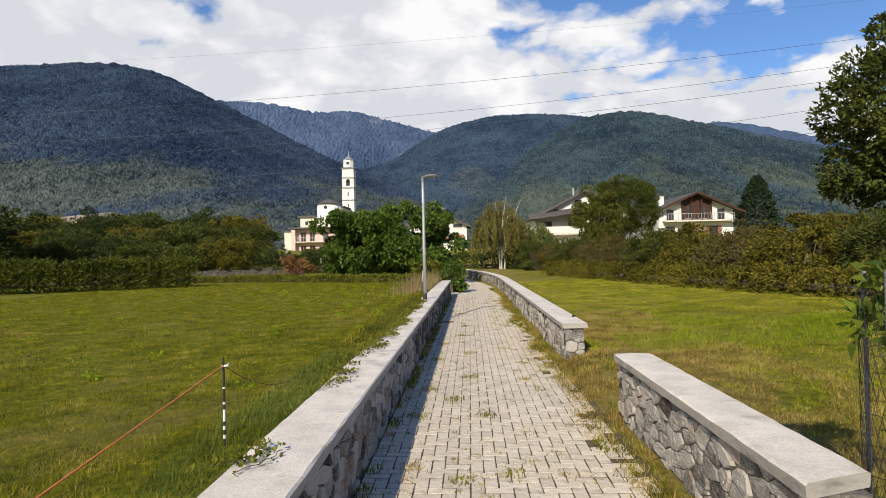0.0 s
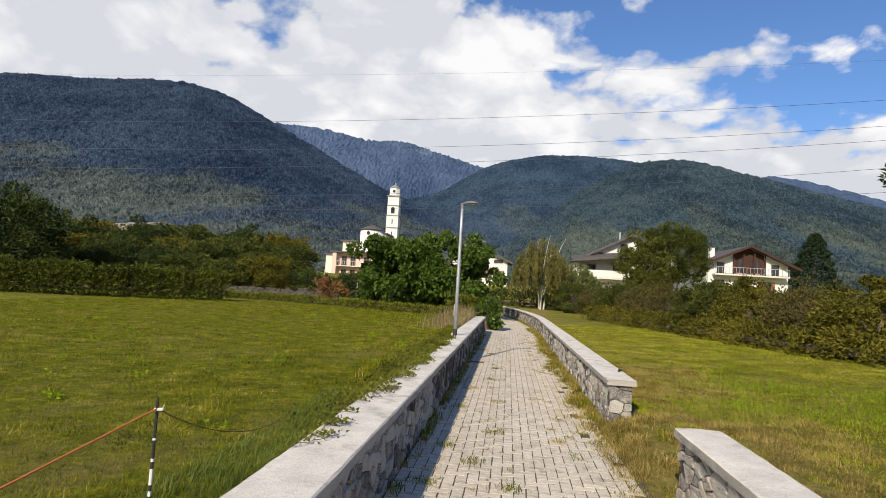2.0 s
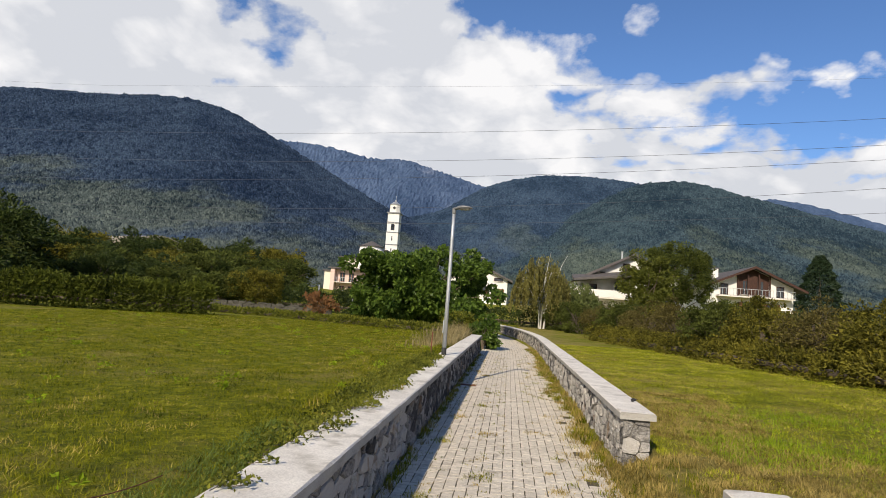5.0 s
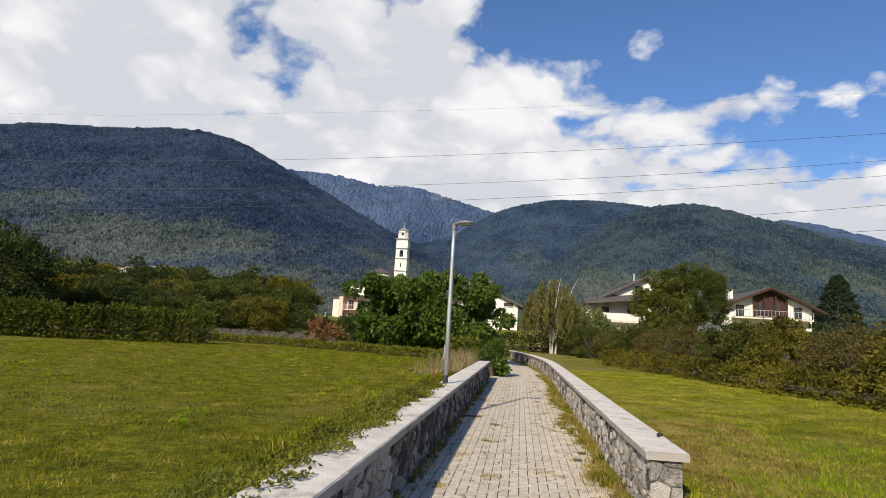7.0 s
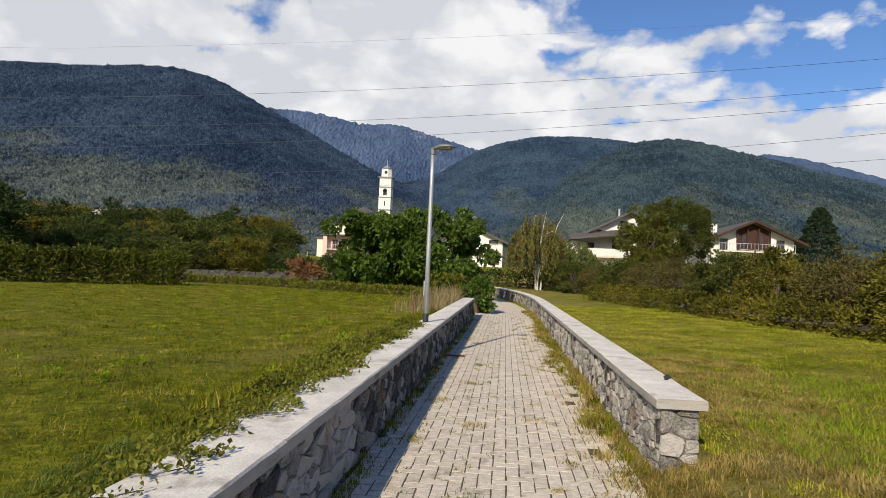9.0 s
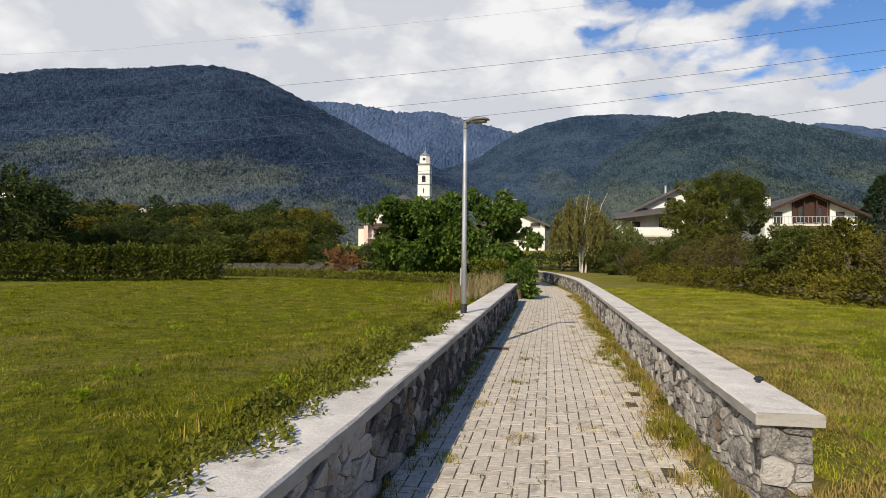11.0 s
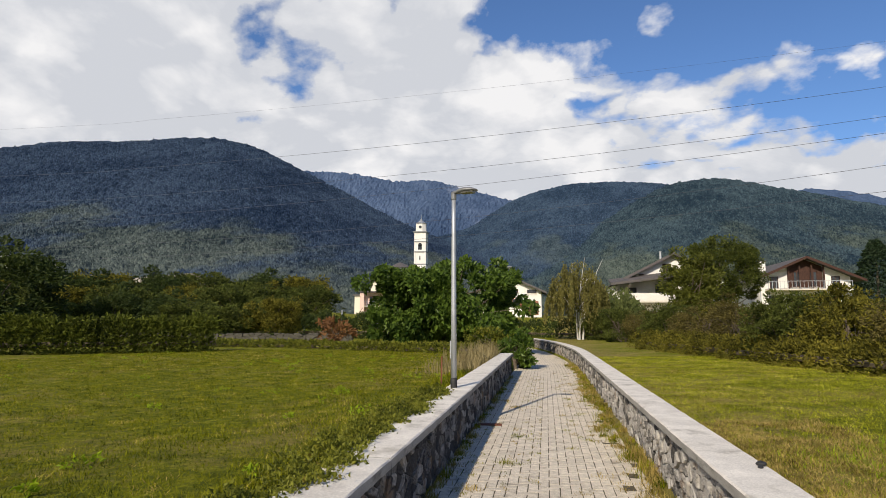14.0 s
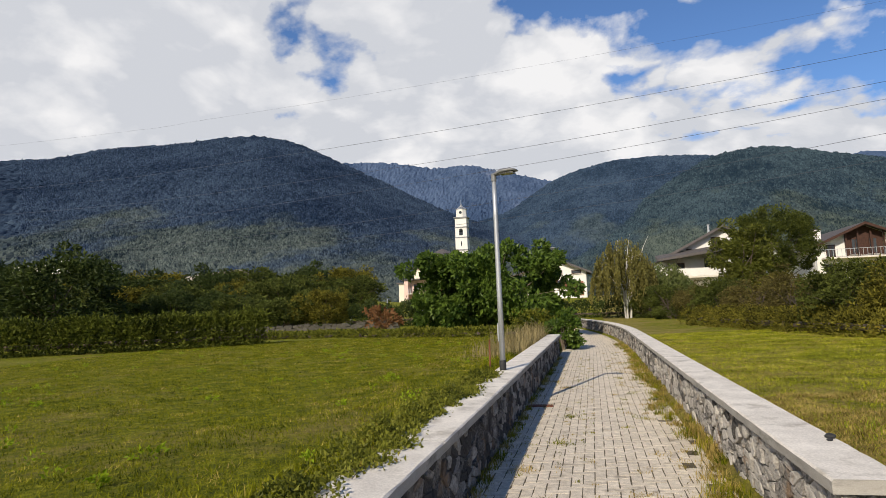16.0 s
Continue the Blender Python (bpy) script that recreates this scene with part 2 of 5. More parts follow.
def tube(pts, radii, sides=8):
    bm = bmesh.new()
    add_tube(bm, pts, radii, sides)
    return bm


# ---- plan ----
COPE, PATH_W, FAR_END, NEAR_END, LEFT_END = 0.66, 2.25, 9.78, 6.9, 27.3


def bend(y):
    """How far the path has swung to the west at y."""
    return 0.0 if y < 28 else -0.0045 * (min(y, 70) - 28) ** 2 - max(0, y - 70) * 0.38


def smooth(a, b, v):
    t = min(1, max(0, (v - a) / (b - a)))
    return t * t * (3 - 2 * t)


def ground_z(x, y):
    u = x - bend(y)
    if u <= -0.2:
        z = 0.50 - 0.10 * smooth(-1, -5, u)
        z += 0.9 * smooth(40, 90, y) * smooth(-4, -20, u)
    elif u < 2.4:
        z = -0.035 + 0.03 * smooth(2.2, 2.34, u) + 0.12 * smooth(2.06, 2.38, u) * smooth(7.4, 9.0, y)
    else:
        z = -0.005 + 0.16 * max(smooth(7.4, 9.0, y), smooth(2.5, 3.2, u)) + 0.05 * smooth(2.5, 2.9, u) + 0.12 * smooth(3, 9, u)
    z += 3.0 * smooth(60, 130, math.hypot(x, y)) * smooth(25, 70, y)
    if u < -0.5 or u > 3:
        z += 0.05 * noise.noise((x * 0.15, y * 0.15, 0.0)) + 0.02 * noise.noise((x * 0.9, y * 0.9, 3.0))
    return z


def ground_mat():
    mat, n, ln, b = shader("meadow ground", 0.95, 0.0, 0.15)
    tc = n.new("ShaderNodeTexCoord")

    def ns(scale, detail=6, rough=0.6):
        k = n.new("ShaderNodeTexNoise")
        k.inputs["Scale"].default_value, k.inputs["Detail"].default_value, k.inputs["Roughness"].default_value = scale, detail, rough
        ln.new(tc.outputs["Object"], k.inputs["Vector"])
        return k.outputs[0]

    def ramp(src, *stops):
        r = n.new("ShaderNodeValToRGB")
        e = r.color_ramp.elements
        while len(e) < len(stops):
            e.new(0.5)
        for q, (pos, c) in zip(e, stops):
            q.position, q.color = pos, (*c, 1)
        ln.new(src, r.inputs[0])
        return r.outputs[0]

    fine = ramp(ns(7, 12, 0.82), (0.36, (0.042, 0.060, 0.002)), (0.5, (0.135, 0.146, 0.004)), (0.64, (0.340, 0.330, 0.014)))
    straw = ramp(ns(9, 8, 0.75), (0.3, (0.11, 0.088, 0.020)), (0.7, (0.40, 0.31, 0.10)))
    sep, east, tot = n.new("ShaderNodeSeparateXYZ"), n.new("ShaderNodeMath"), n.new("ShaderNodeMath")
    ln.new(tc.outputs["Object"], sep.inputs[0])
    east.operation, tot.operation = "GREATER_THAN", "MULTIPLY_ADD"
    ln.new(sep.outputs[0], east.inputs[0])
    east.inputs[1].default_value, tot.inputs[1].default_value = 2.0, 1.0
    # scorched and trampled beside the low wall, greener further out
    dry, both = n.new("ShaderNodeMapRange"), n.new("ShaderNodeMath")
    ln.new(sep.outputs[0], dry.inputs[0])
    for k, val in enumerate((3.2, 5.6, 0.19, 0.04)):
        dry.inputs[k + 1].default_value = val
    both.operation = "MULTIPLY"
    ln.new(east.outputs[0], both.inputs[0]), ln.new(dry.outputs[0], both.inputs[1])
    ln.new(both.outputs[0], tot.inputs[0]), ln.new(ns(0.55, 7, 0.7), tot.inputs[2])
    mask = ramp(tot.outputs[0], (0.50, (0, 0, 0)), (0.68, (0.8, 0.8, 0.8)))
    mx = n.new("ShaderNodeMix")
    mx.data_type = "RGBA"
    ln.new(mask, mx.inputs[0]), ln.new(fine, mx.inputs[6]), ln.new(straw, mx.inputs[7])
    ln.new(mx.outputs[2], b.inputs["Base Color"])
    bp = n.new("ShaderNodeBump")
    bp.inputs["Strength"].default_value, bp.inputs["Distance"].default_value = 0.8, 0.06
    ln.new(ns(22, 8, 0.8), bp.inputs["Height"])
    ln.new(bp.outputs[0], b.inputs["Normal"])
    return mat


M["ground"] = ground_mat()


def build_ground():
    us = sorted({*(-4500, -2500, -1200, -600, -300, -150), *range(-100, -20, 4), *np.arange(-20, -0.6, 0.6), -0.42, -0.30, -0.16, 0.0, 1.1, 1.9, 1.98, 2.06, 2.14, 2.22, 2.30, 2.38, 2.45, 2.6, 2.75, 2.9, *np.arange(3.1, 16, 0.5), *range(16, 100, 4), 150, 300, 600, 1200, 2500, 4500})
    ys = sorted({-4500, -2000, -800, -300, -120, -50, -20, *np.arange(-10, 45, 0.6), *range(45, 130, 3), 150, 200, 300, 500, 900, 1800, 4500})
    verts, nx = [], len(us)
    for y in ys:
        for u in us:
            x = u + (bend(y) if abs(u) < 300 else 0)
            verts.append((x, y, ground_z(x, y)))
    faces = [(j * nx + i, j * nx + i + 1, (j + 1) * nx + i + 1, (j + 1) * nx + i) for j in range(len(ys) - 1) for i in range(nx - 1)]
    ob = part_np("ground", verts, faces, M["ground"], smooth=True)
    tagged(ob, "mown green meadow with yellow dry patches", "meadow", kind="structure")
    rng = random.Random(3)
    # bare soil bed below the paving
    vs, fs = [], []
    for k, y in enumerate(np.arange(-6, 62, 0.5)):
        for u in (-0.06, 2.26):
            vs.append((u + bend(y), y, -0.0024))
        if k:
            fs.append((2 * k - 2, 2 * k - 1, 2 * k + 1, 2 * k))
    tagged(part_np("path_bed", vs, fs, M["soil"]), "dry soil bed in the paving joints", "path", kind="structure")


build_ground()


# ---- mountains ----
def forest(name, dark, light, rock=None, rock_at=0.7, low=None, crown=False):
    """Forest by stand, group and tree, in colours blued by painted haze; low is (dark, light, height) of the greener,
    less hazed broad-leaved wood on the foot of the slope.
    """
    mat, n, ln, b = shader(name, 0.95, 0.0, 0.1)
    tc = n.new("ShaderNodeTexCoord")
    flat = n.new("ShaderNodeMapping")
    flat.inputs["Scale"].default_value = (1.0, 0.3, 1.0)
    ln.new(tc.outputs["Object"], flat.inputs[0])

    def ns(scale, detail=6, rough=0.6):
        k = n.new("ShaderNodeTexNoise")
        k.inputs["Scale"].default_value, k.inputs["Detail"].default_value, k.inputs["Roughness"].default_value = scale, detail, rough
        ln.new(flat.outputs[0], k.inputs["Vector"])
        return k.outputs[0]

    def mul(src, f, plus):
        k = n.new("ShaderNodeMath")
        k.operation = "MULTIPLY_ADD"
        ln.new(src, k.inputs[0])
        k.inputs[1].default_value = f
        if isinstance(plus, float):
            k.inputs[2].default_value = plus
        else:
            ln.new(plus, k.inputs[2])
        return k.outputs[0]

    # single crowns mottled for shade between trees, groups of trees, and stands of different age
    last = mul(ns(0.07, 3, 0.7), 0.7, mul(ns(0.014, 4, 0.6), 0.65, mul(ns(0.0028, 5, 0.6), 0.8, -0.58)))
    if crown:
        tree = n.new("ShaderNodeNewGeometry")
        last = mul(tree.outputs["Random Per Island"], 0.42, mul(last, 1.0, -0.21))
    r = n.new("ShaderNodeValToRGB")
    e = r.color_ramp.elements
    e[0].position, e[1].position, e[0].color, e[1].color = 0.30, 0.72, (*dark, 1), (*light, 1)
    ln.new(last, r.inputs[0])
    col = r.outputs[0]
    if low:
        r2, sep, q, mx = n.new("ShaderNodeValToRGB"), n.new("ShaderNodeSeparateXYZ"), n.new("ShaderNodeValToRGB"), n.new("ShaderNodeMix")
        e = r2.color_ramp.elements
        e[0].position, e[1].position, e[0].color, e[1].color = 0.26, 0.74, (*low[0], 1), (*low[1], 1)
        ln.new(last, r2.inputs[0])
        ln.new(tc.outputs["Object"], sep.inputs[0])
        # the line between the two kinds of wood, haze-blue above, wanders with the stands
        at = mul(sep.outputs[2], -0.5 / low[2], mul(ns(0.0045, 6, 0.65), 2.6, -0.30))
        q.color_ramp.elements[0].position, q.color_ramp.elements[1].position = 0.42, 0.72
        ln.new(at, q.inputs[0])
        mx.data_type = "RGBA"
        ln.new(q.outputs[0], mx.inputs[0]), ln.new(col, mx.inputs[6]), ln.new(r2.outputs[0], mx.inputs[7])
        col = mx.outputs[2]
    if rock:
        q = n.new("ShaderNodeValToRGB")
        q.color_ramp.elements[0].position, q.color_ramp.elements[1].position = rock_at, rock_at + 0.12
        ln.new(ns(0.004, 8, 0.7), q.inputs[0])
        mx = n.new("ShaderNodeMix")
        mx.data_type = "RGBA"
        ln.new(q.outputs[0], mx.inputs[0]), ln.new(col, mx.inputs[6])
        mx.inputs[7].default_value = (*rock, 1)
        col = mx.outputs[2]
    ln.new(col, b.inputs["Base Color"])
    bp = n.new("ShaderNodeBump")
    bp.inputs["Strength"].default_value, bp.inputs["Distance"].default_value = 1.0, 5.0
    ln.new(ns(0.09, 4, 0.7), bp.inputs["Height"])
    ln.new(bp.outputs[0], b.inputs["Normal"])
    return mat


def mountain(name, ridge, near, far, mat, label, seed, tree=5.0, steps=(420, 120), gully=0.05, crowns=0, crown_mat=None, span=(-48, 46)):
    """A slope from the valley floor up to a ridge line given as (bearing, elevation) in degrees from the path."""
    az, el = np.array(ridge).T
    a = np.linspace(az[0], az[-1], steps[0])
    top = np.interp(a, az, el)
    w = np.ones(9) / 9
    pad = np.pad(top, 4, mode="edge")
    top = np.convolve(pad, w, "valid")
    verts = []
    for j in range(steps[1]):
        s = j / (steps[1] - 1)
        for i in range(steps[0]):
            ridge_h = math.tan(radians(top[i])) * far
            g = noise.fractal((a[i] * 0.16 + seed, s * 0.8, seed), 1.0, 2.0, 4)
            d = near + (far - near) * s * (1 + gully * g * (1 - s))
            h = ridge_h * (0.25 * s + 0.75 * s ** 1.35) * (1 + 0.9 * gully * g * math.sin(math.pi * s))
            x, y = d * math.sin(radians(a[i])), d * math.cos(radians(a[i]))
            h += tree * (1.6 * abs(noise.noise((x * 0.05, y * 0.02, h * 0.05))) + noise.noise((x * 0.12, y * 0.04, h * 0.12)))
            verts.append((x, y, h - 3 * tree * (j == 0)))
    nx = steps[0]
    if crowns:
        # tree crowns on the slope: small five-sided cones, broad or pointed
        rng = np.random.default_rng(int(seed * 10))
        grid = np.array(verts).reshape(steps[1], steps[0], 3)
        fi = rng.random(crowns) ** 1.25 * (steps[1] - 2)
        j_lo, j_hi = np.interp(span, (az[0], az[-1]), (0, steps[0] - 2))
        fj = j_lo + rng.random(crowns) * (j_hi - j_lo)
        i0, j0 = fi.astype(int), fj.astype(int)
        a0, b0 = (fi - i0)[:, None], (fj - j0)[:, None]
        p = grid[i0, j0] * (1 - a0) * (1 - b0) + grid[i0 + 1, j0] * a0 * (1 - b0) + grid[i0, j0 + 1] * (1 - a0) * b0 + grid[i0 + 1, j0 + 1] * a0 * b0
        wide = rng.uniform(2.4, 5.2, crowns) * (0.75 + 0.5 * fi / steps[1])
        tall = wide * rng.uniform(0.6, 1.35, crowns)
        v = np.empty((crowns, 6, 3))
        for k in range(5):
            ang = 2 * np.pi * k / 5 + rng.uniform(-0.4, 0.4, crowns)
            v[:, k] = p + np.stack([np.cos(ang) * wide, np.sin(ang) * wide, tall * rng.uniform(-0.9, -0.35, crowns)], 1)
        v[:, 5] = p + np.stack([rng.normal(0, 0.8, crowns), rng.normal(0, 0.8, crowns), tall], 1)
        f = (np.arange(crowns)[:, None, None] * 6 + np.array([(k, (k + 1) % 5, 5) for k in range(5)])[None]).reshape(-1, 3)
        tagged(part_np("far_forest", v.reshape(-1, 3), f, crown_mat, smooth=True), "far forest covering the mountain slope", "forest", kind="stuff")
    faces = [(j * nx + i, j * nx + i + 1, (j + 1) * nx + i + 1, (j + 1) * nx + i) for j in range(steps[1] - 1) for i in range(nx - 1)]
    return tagged(part_np(name, verts, faces, mat), label, "mountain", kind="structure")


# aerial haze is painted in: forest colours are pulled towards blue
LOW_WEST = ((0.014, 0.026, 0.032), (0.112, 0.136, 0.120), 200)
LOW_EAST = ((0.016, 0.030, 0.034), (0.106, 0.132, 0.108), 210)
M["forest_west"] = forest("haze-blue conifer slope west", (0.009, 0.019, 0.040), (0.044, 0.070, 0.108), low=LOW_WEST)
M["forest_back"] = forest("haze-blue far forest slope east", (0.012, 0.026, 0.050), (0.050, 0.080, 0.122), low=((0.016, 0.032, 0.046), (0.085, 0.115, 0.125), 260))
M["forest_east"] = forest("haze-blue mixed forest slope east", (0.010, 0.022, 0.036), (0.052, 0.080, 0.094), low=LOW_EAST)
# far ridges: aerial haze painted in as a paler, stronger blue
M["far_peak"] = forest("haze-blue far alpine slope", (0.038, 0.066, 0.125), (0.085, 0.125, 0.205), (0.17, 0.20, 0.27), 0.60)
C_WEST = forest("haze-blue crowns of the west slope", (0.012, 0.025, 0.054), (0.058, 0.088, 0.134), low=LOW_WEST, crown=True)
C_BACK = forest("haze-blue crowns of the far east slope", (0.016, 0.034, 0.064), (0.064, 0.100, 0.148), low=((0.018, 0.036, 0.052), (0.095, 0.125, 0.138), 260), crown=True)
C_EAST = forest("haze-blue crowns of the east slope", (0.013, 0.029, 0.046), (0.068, 0.104, 0.118), low=LOW_EAST, crown=True)
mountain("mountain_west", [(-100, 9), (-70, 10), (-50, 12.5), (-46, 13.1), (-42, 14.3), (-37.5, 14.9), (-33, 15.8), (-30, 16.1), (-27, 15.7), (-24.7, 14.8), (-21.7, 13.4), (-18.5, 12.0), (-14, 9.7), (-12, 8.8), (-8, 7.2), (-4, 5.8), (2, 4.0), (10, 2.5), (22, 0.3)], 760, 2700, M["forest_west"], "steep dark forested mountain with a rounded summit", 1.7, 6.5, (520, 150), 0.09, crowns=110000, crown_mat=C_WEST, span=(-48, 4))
mountain("mountain_north", [(-30, 13.6), (-22.5, 13.8), (-18.8, 13.8), (-16.4, 13.6), (-13.9, 13.1), (-12, 13.3), (-10.3, 13.3), (-7.7, 12.6), (-5, 11.9), (-3, 11.4), (0, 10), (8, 8)], 2900, 4700, M["far_peak"], "far rocky alpine ridge painted blue-grey with haze", 4.1, 12.0, (240, 90), 0.22)
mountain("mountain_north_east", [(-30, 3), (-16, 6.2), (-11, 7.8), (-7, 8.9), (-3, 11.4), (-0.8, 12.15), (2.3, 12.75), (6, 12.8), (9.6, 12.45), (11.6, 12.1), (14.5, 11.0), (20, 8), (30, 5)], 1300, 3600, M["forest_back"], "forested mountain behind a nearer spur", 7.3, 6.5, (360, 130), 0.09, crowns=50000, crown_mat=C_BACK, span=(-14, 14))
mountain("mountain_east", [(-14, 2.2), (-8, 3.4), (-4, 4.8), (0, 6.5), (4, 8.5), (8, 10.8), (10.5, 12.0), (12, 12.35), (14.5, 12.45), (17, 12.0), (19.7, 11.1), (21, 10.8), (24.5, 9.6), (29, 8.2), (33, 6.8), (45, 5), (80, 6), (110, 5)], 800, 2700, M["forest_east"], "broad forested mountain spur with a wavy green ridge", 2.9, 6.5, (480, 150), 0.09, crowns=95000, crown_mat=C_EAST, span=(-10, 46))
mountain("mountain_far_east", [(16, 8), (18, 9.5), (20.8, 10.8), (22, 10.9), (24.9, 10.2), (28.5, 9.0), (33.5, 7.2), (40, 6), (60, 5)], 2900, 4400, M["far_peak"], "distant forested ridge painted blue with haze", 9.9, 9.0, (200, 60))


# ---- rubble walls ----
def clip_cell(poly, a, b, c):
    """The part of a polygon where a*x + b*y <= c."""
    out = []
    for (x0, y0), (x1, y1) in zip(poly, poly[1:] + poly[:1]):
        d0, d1 = a * x0 + b * y0 - c, a * x1 + b * y1 - c
        if d0 <= 0:
            out.append((x0, y0))
        if d0 * d1 < 0:
            t = d0 / (d0 - d1)
            out.append((x0 + t * (x1 - x0), y0 + t * (y1 - y0)))
    return out


def rubble(length, height, rng, w=0.24, h=0.145, jitter=0.62, drop=0.22):
    """Irregular stone outlines that fill a strip: cells of jittered points, wider than high."""
    nx, ny = max(1, round(length / w)), max(1, round(height / h))
    k = w / h
    pts = {}
    for i in range(-1, nx + 1):
        for j in range(-1, ny + 1):
            off = 0.5 * (j % 2)
            if rng.random() < drop:
                continue
            pts[i, j] = ((i + 0.5 + off + rng.uniform(-jitter, jitter)) * length / nx, (j + 0.5 + rng.uniform(-jitter, jitter)) * height / ny * k)
    cells = []
    for i in range(-1, nx + 1):
        for j in range(ny):
            if (i, j) not in pts:
                continue
            px, py = pts[i, j]
            poly = [(0, 0), (length, 0), (length, height * k), (0, height * k)]
            for di in range(-3, 4):
                for dj in range(-3, 4):
                    if (di or dj) and (q := pts.get((i + di, j + dj))):
                        a, b = q[0] - px, q[1] - py
                        poly = clip_cell(poly, a, b, (q[0] ** 2 + q[1] ** 2 - px ** 2 - py ** 2) / 2)
                        if len(poly) < 3:
                            break
                if len(poly) < 3:
                    break
            if len(poly) >= 3:
                poly = [(x, y / k) for x, y in poly]
                area = abs(sum(a[0] * b[1] - b[0] * a[1] for a, b in zip(poly, poly[1:] + poly[:1]))) / 2
                if area > 0.0022:
                    cells.append(poly)
    return cells


def add_stone(bm, poly, place, rng, joint=0.008, proud=0.024):
    """A rounded block on a wall; place(s, z, out) gives the world point."""
    cx, cy = sum(p[0] for p in poly) / len(poly), sum(p[1] for p in poly) / len(poly)
    reach = max(math.hypot(x - cx, y - cy) for x, y in poly)
    # cut the sharp corners
    soft = []
    for p, q in zip(poly, poly[1:] + poly[:1]):
        if math.hypot(p[0] - q[0], p[1] - q[1]) < 0.02:
            soft.append(((p[0] + q[0]) / 2, (p[1] + q[1]) / 2))
        else:
            a, b = rng.uniform(0.06, 0.2), rng.uniform(0.8, 0.94)
            soft += [(p[0] * (1 - k) + q[0] * k, p[1] * (1 - k) + q[1] * k) for k in (a, b)]
    out, rings = proud * rng.uniform(0.45, 1.3), []
    tilt_a, tilt_b = rng.uniform(-0.10, 0.10), rng.uniform(-0.10, 0.10)
    for shrink, lift in ((joint / reach, -0.03), (joint / reach + 0.03, 0.70), (joint / reach + 0.10, 1.0), (0.45, 1.0), (0.72, 1.05)):
        ring = []
        for x, y in soft:
            dx, dy = (x - cx) * (1 - shrink), (y - cy) * (1 - shrink)
            o = out * lift + (tilt_a * dx + tilt_b * dy) * (lift > 0.4) + rng.uniform(-0.005, 0.005) * (lift > 0.4)
            ring.append(bm.verts.new(place(cx + dx, cy + dy, o)))
        rings.append(ring)
    n = len(soft)
    for r, q in zip(rings, rings[1:]):
        for j in range(n):
            bm.faces.new((r[j], r[(j + 1) % n], q[(j + 1) % n], q[j]))
    bm.faces.new(rings[-1])


def stone_face(parent, length, height, place, rng, single=lambda s: True, **size):
    """The stones of one face: those on the near stretch one by one, the rest joined."""
    rest = bmesh.new()
    for poly in rubble(length, height, rng, **size):
        if single(sum(p[0] for p in poly) / len(poly)):
            bm = bmesh.new()
            add_stone(bm, poly, place, rng)
            bmesh.ops.recalc_face_normals(bm, faces=bm.faces)
            part("stone", bm, M["stone"], parent)
        else:
            add_stone(rest, poly, place, rng)
    if rest.verts:
        bmesh.ops.recalc_face_normals(rest, faces=rest.faces)
        tagged(part("stone_facing", rest, M["stone"], parent), kind="stuff")
    else:
        rest.free()


def coping_slab(parent, y0, y1, u0, u1, z1, rng, thick=0.075, worn=0.004, skew=0.0):
    """One cast slab on top of a wall, with slightly worn arrises, that follows the bend of the path."""
    bm = bmesh.new()
    n = max(2, int((y1 - y0) / 0.16))
    ch = 0.012
    prof = [(u0, z1 - thick), (u0, z1 - ch), (u0 + ch, z1), (u0 * 0.6 + u1 * 0.4, z1 + 0.003), (u1 - ch, z1), (u1, z1 - ch), (u1, z1 - thick)]
    rings = []
    for i in range(n + 1):
        y = y0 + (y1 - y0) * i / n
        rings.append([bm.verts.new((u + bend(y) + rng.uniform(-worn, worn), y + rng.uniform(-worn, worn) + skew * (1 - i / n) * (u - u0) / (u1 - u0), z + rng.uniform(-worn, worn) * 0.5)) for u, z in prof])
    k = len(prof)
    # sides, underside and ends take the darkened copy, slot 1
    for r, q in zip(rings, rings[1:]):
        for j in range(k):
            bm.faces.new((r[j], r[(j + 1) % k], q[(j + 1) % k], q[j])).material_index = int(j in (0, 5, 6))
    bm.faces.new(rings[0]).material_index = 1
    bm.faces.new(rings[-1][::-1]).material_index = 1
    bmesh.ops.recalc_face_normals(bm, faces=bm.faces)
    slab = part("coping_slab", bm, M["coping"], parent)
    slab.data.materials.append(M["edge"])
    return slab


def wall_core(parent, y0, y1, u0, u1, z0, z1):
    vs, fs = [], []
    ys = np.arange(y0, y1 + 0.24, 0.5)
    ys[-1] = y1
    for i, y in enumerate(ys):
        vs += [(u0 + bend(y), y, z0), (u0 + bend(y), y, z1), (u1 + bend(y), y, z1), (u1 + bend(y), y, z0)]
        if i:
            a, b = 4 * i - 4, 4 * i
            fs += [(a, a + 1, b + 1, b), (a + 1, a + 2, b + 2, b + 1), (a + 2, a + 3, b + 3, b + 2)]
    fs += [(0, 1, 2, 3), (len(vs) - 4, len(vs) - 3, len(vs) - 2, len(vs) - 1)]
    return part_np("mortar_core", vs, fs, M["mortar"], parent)


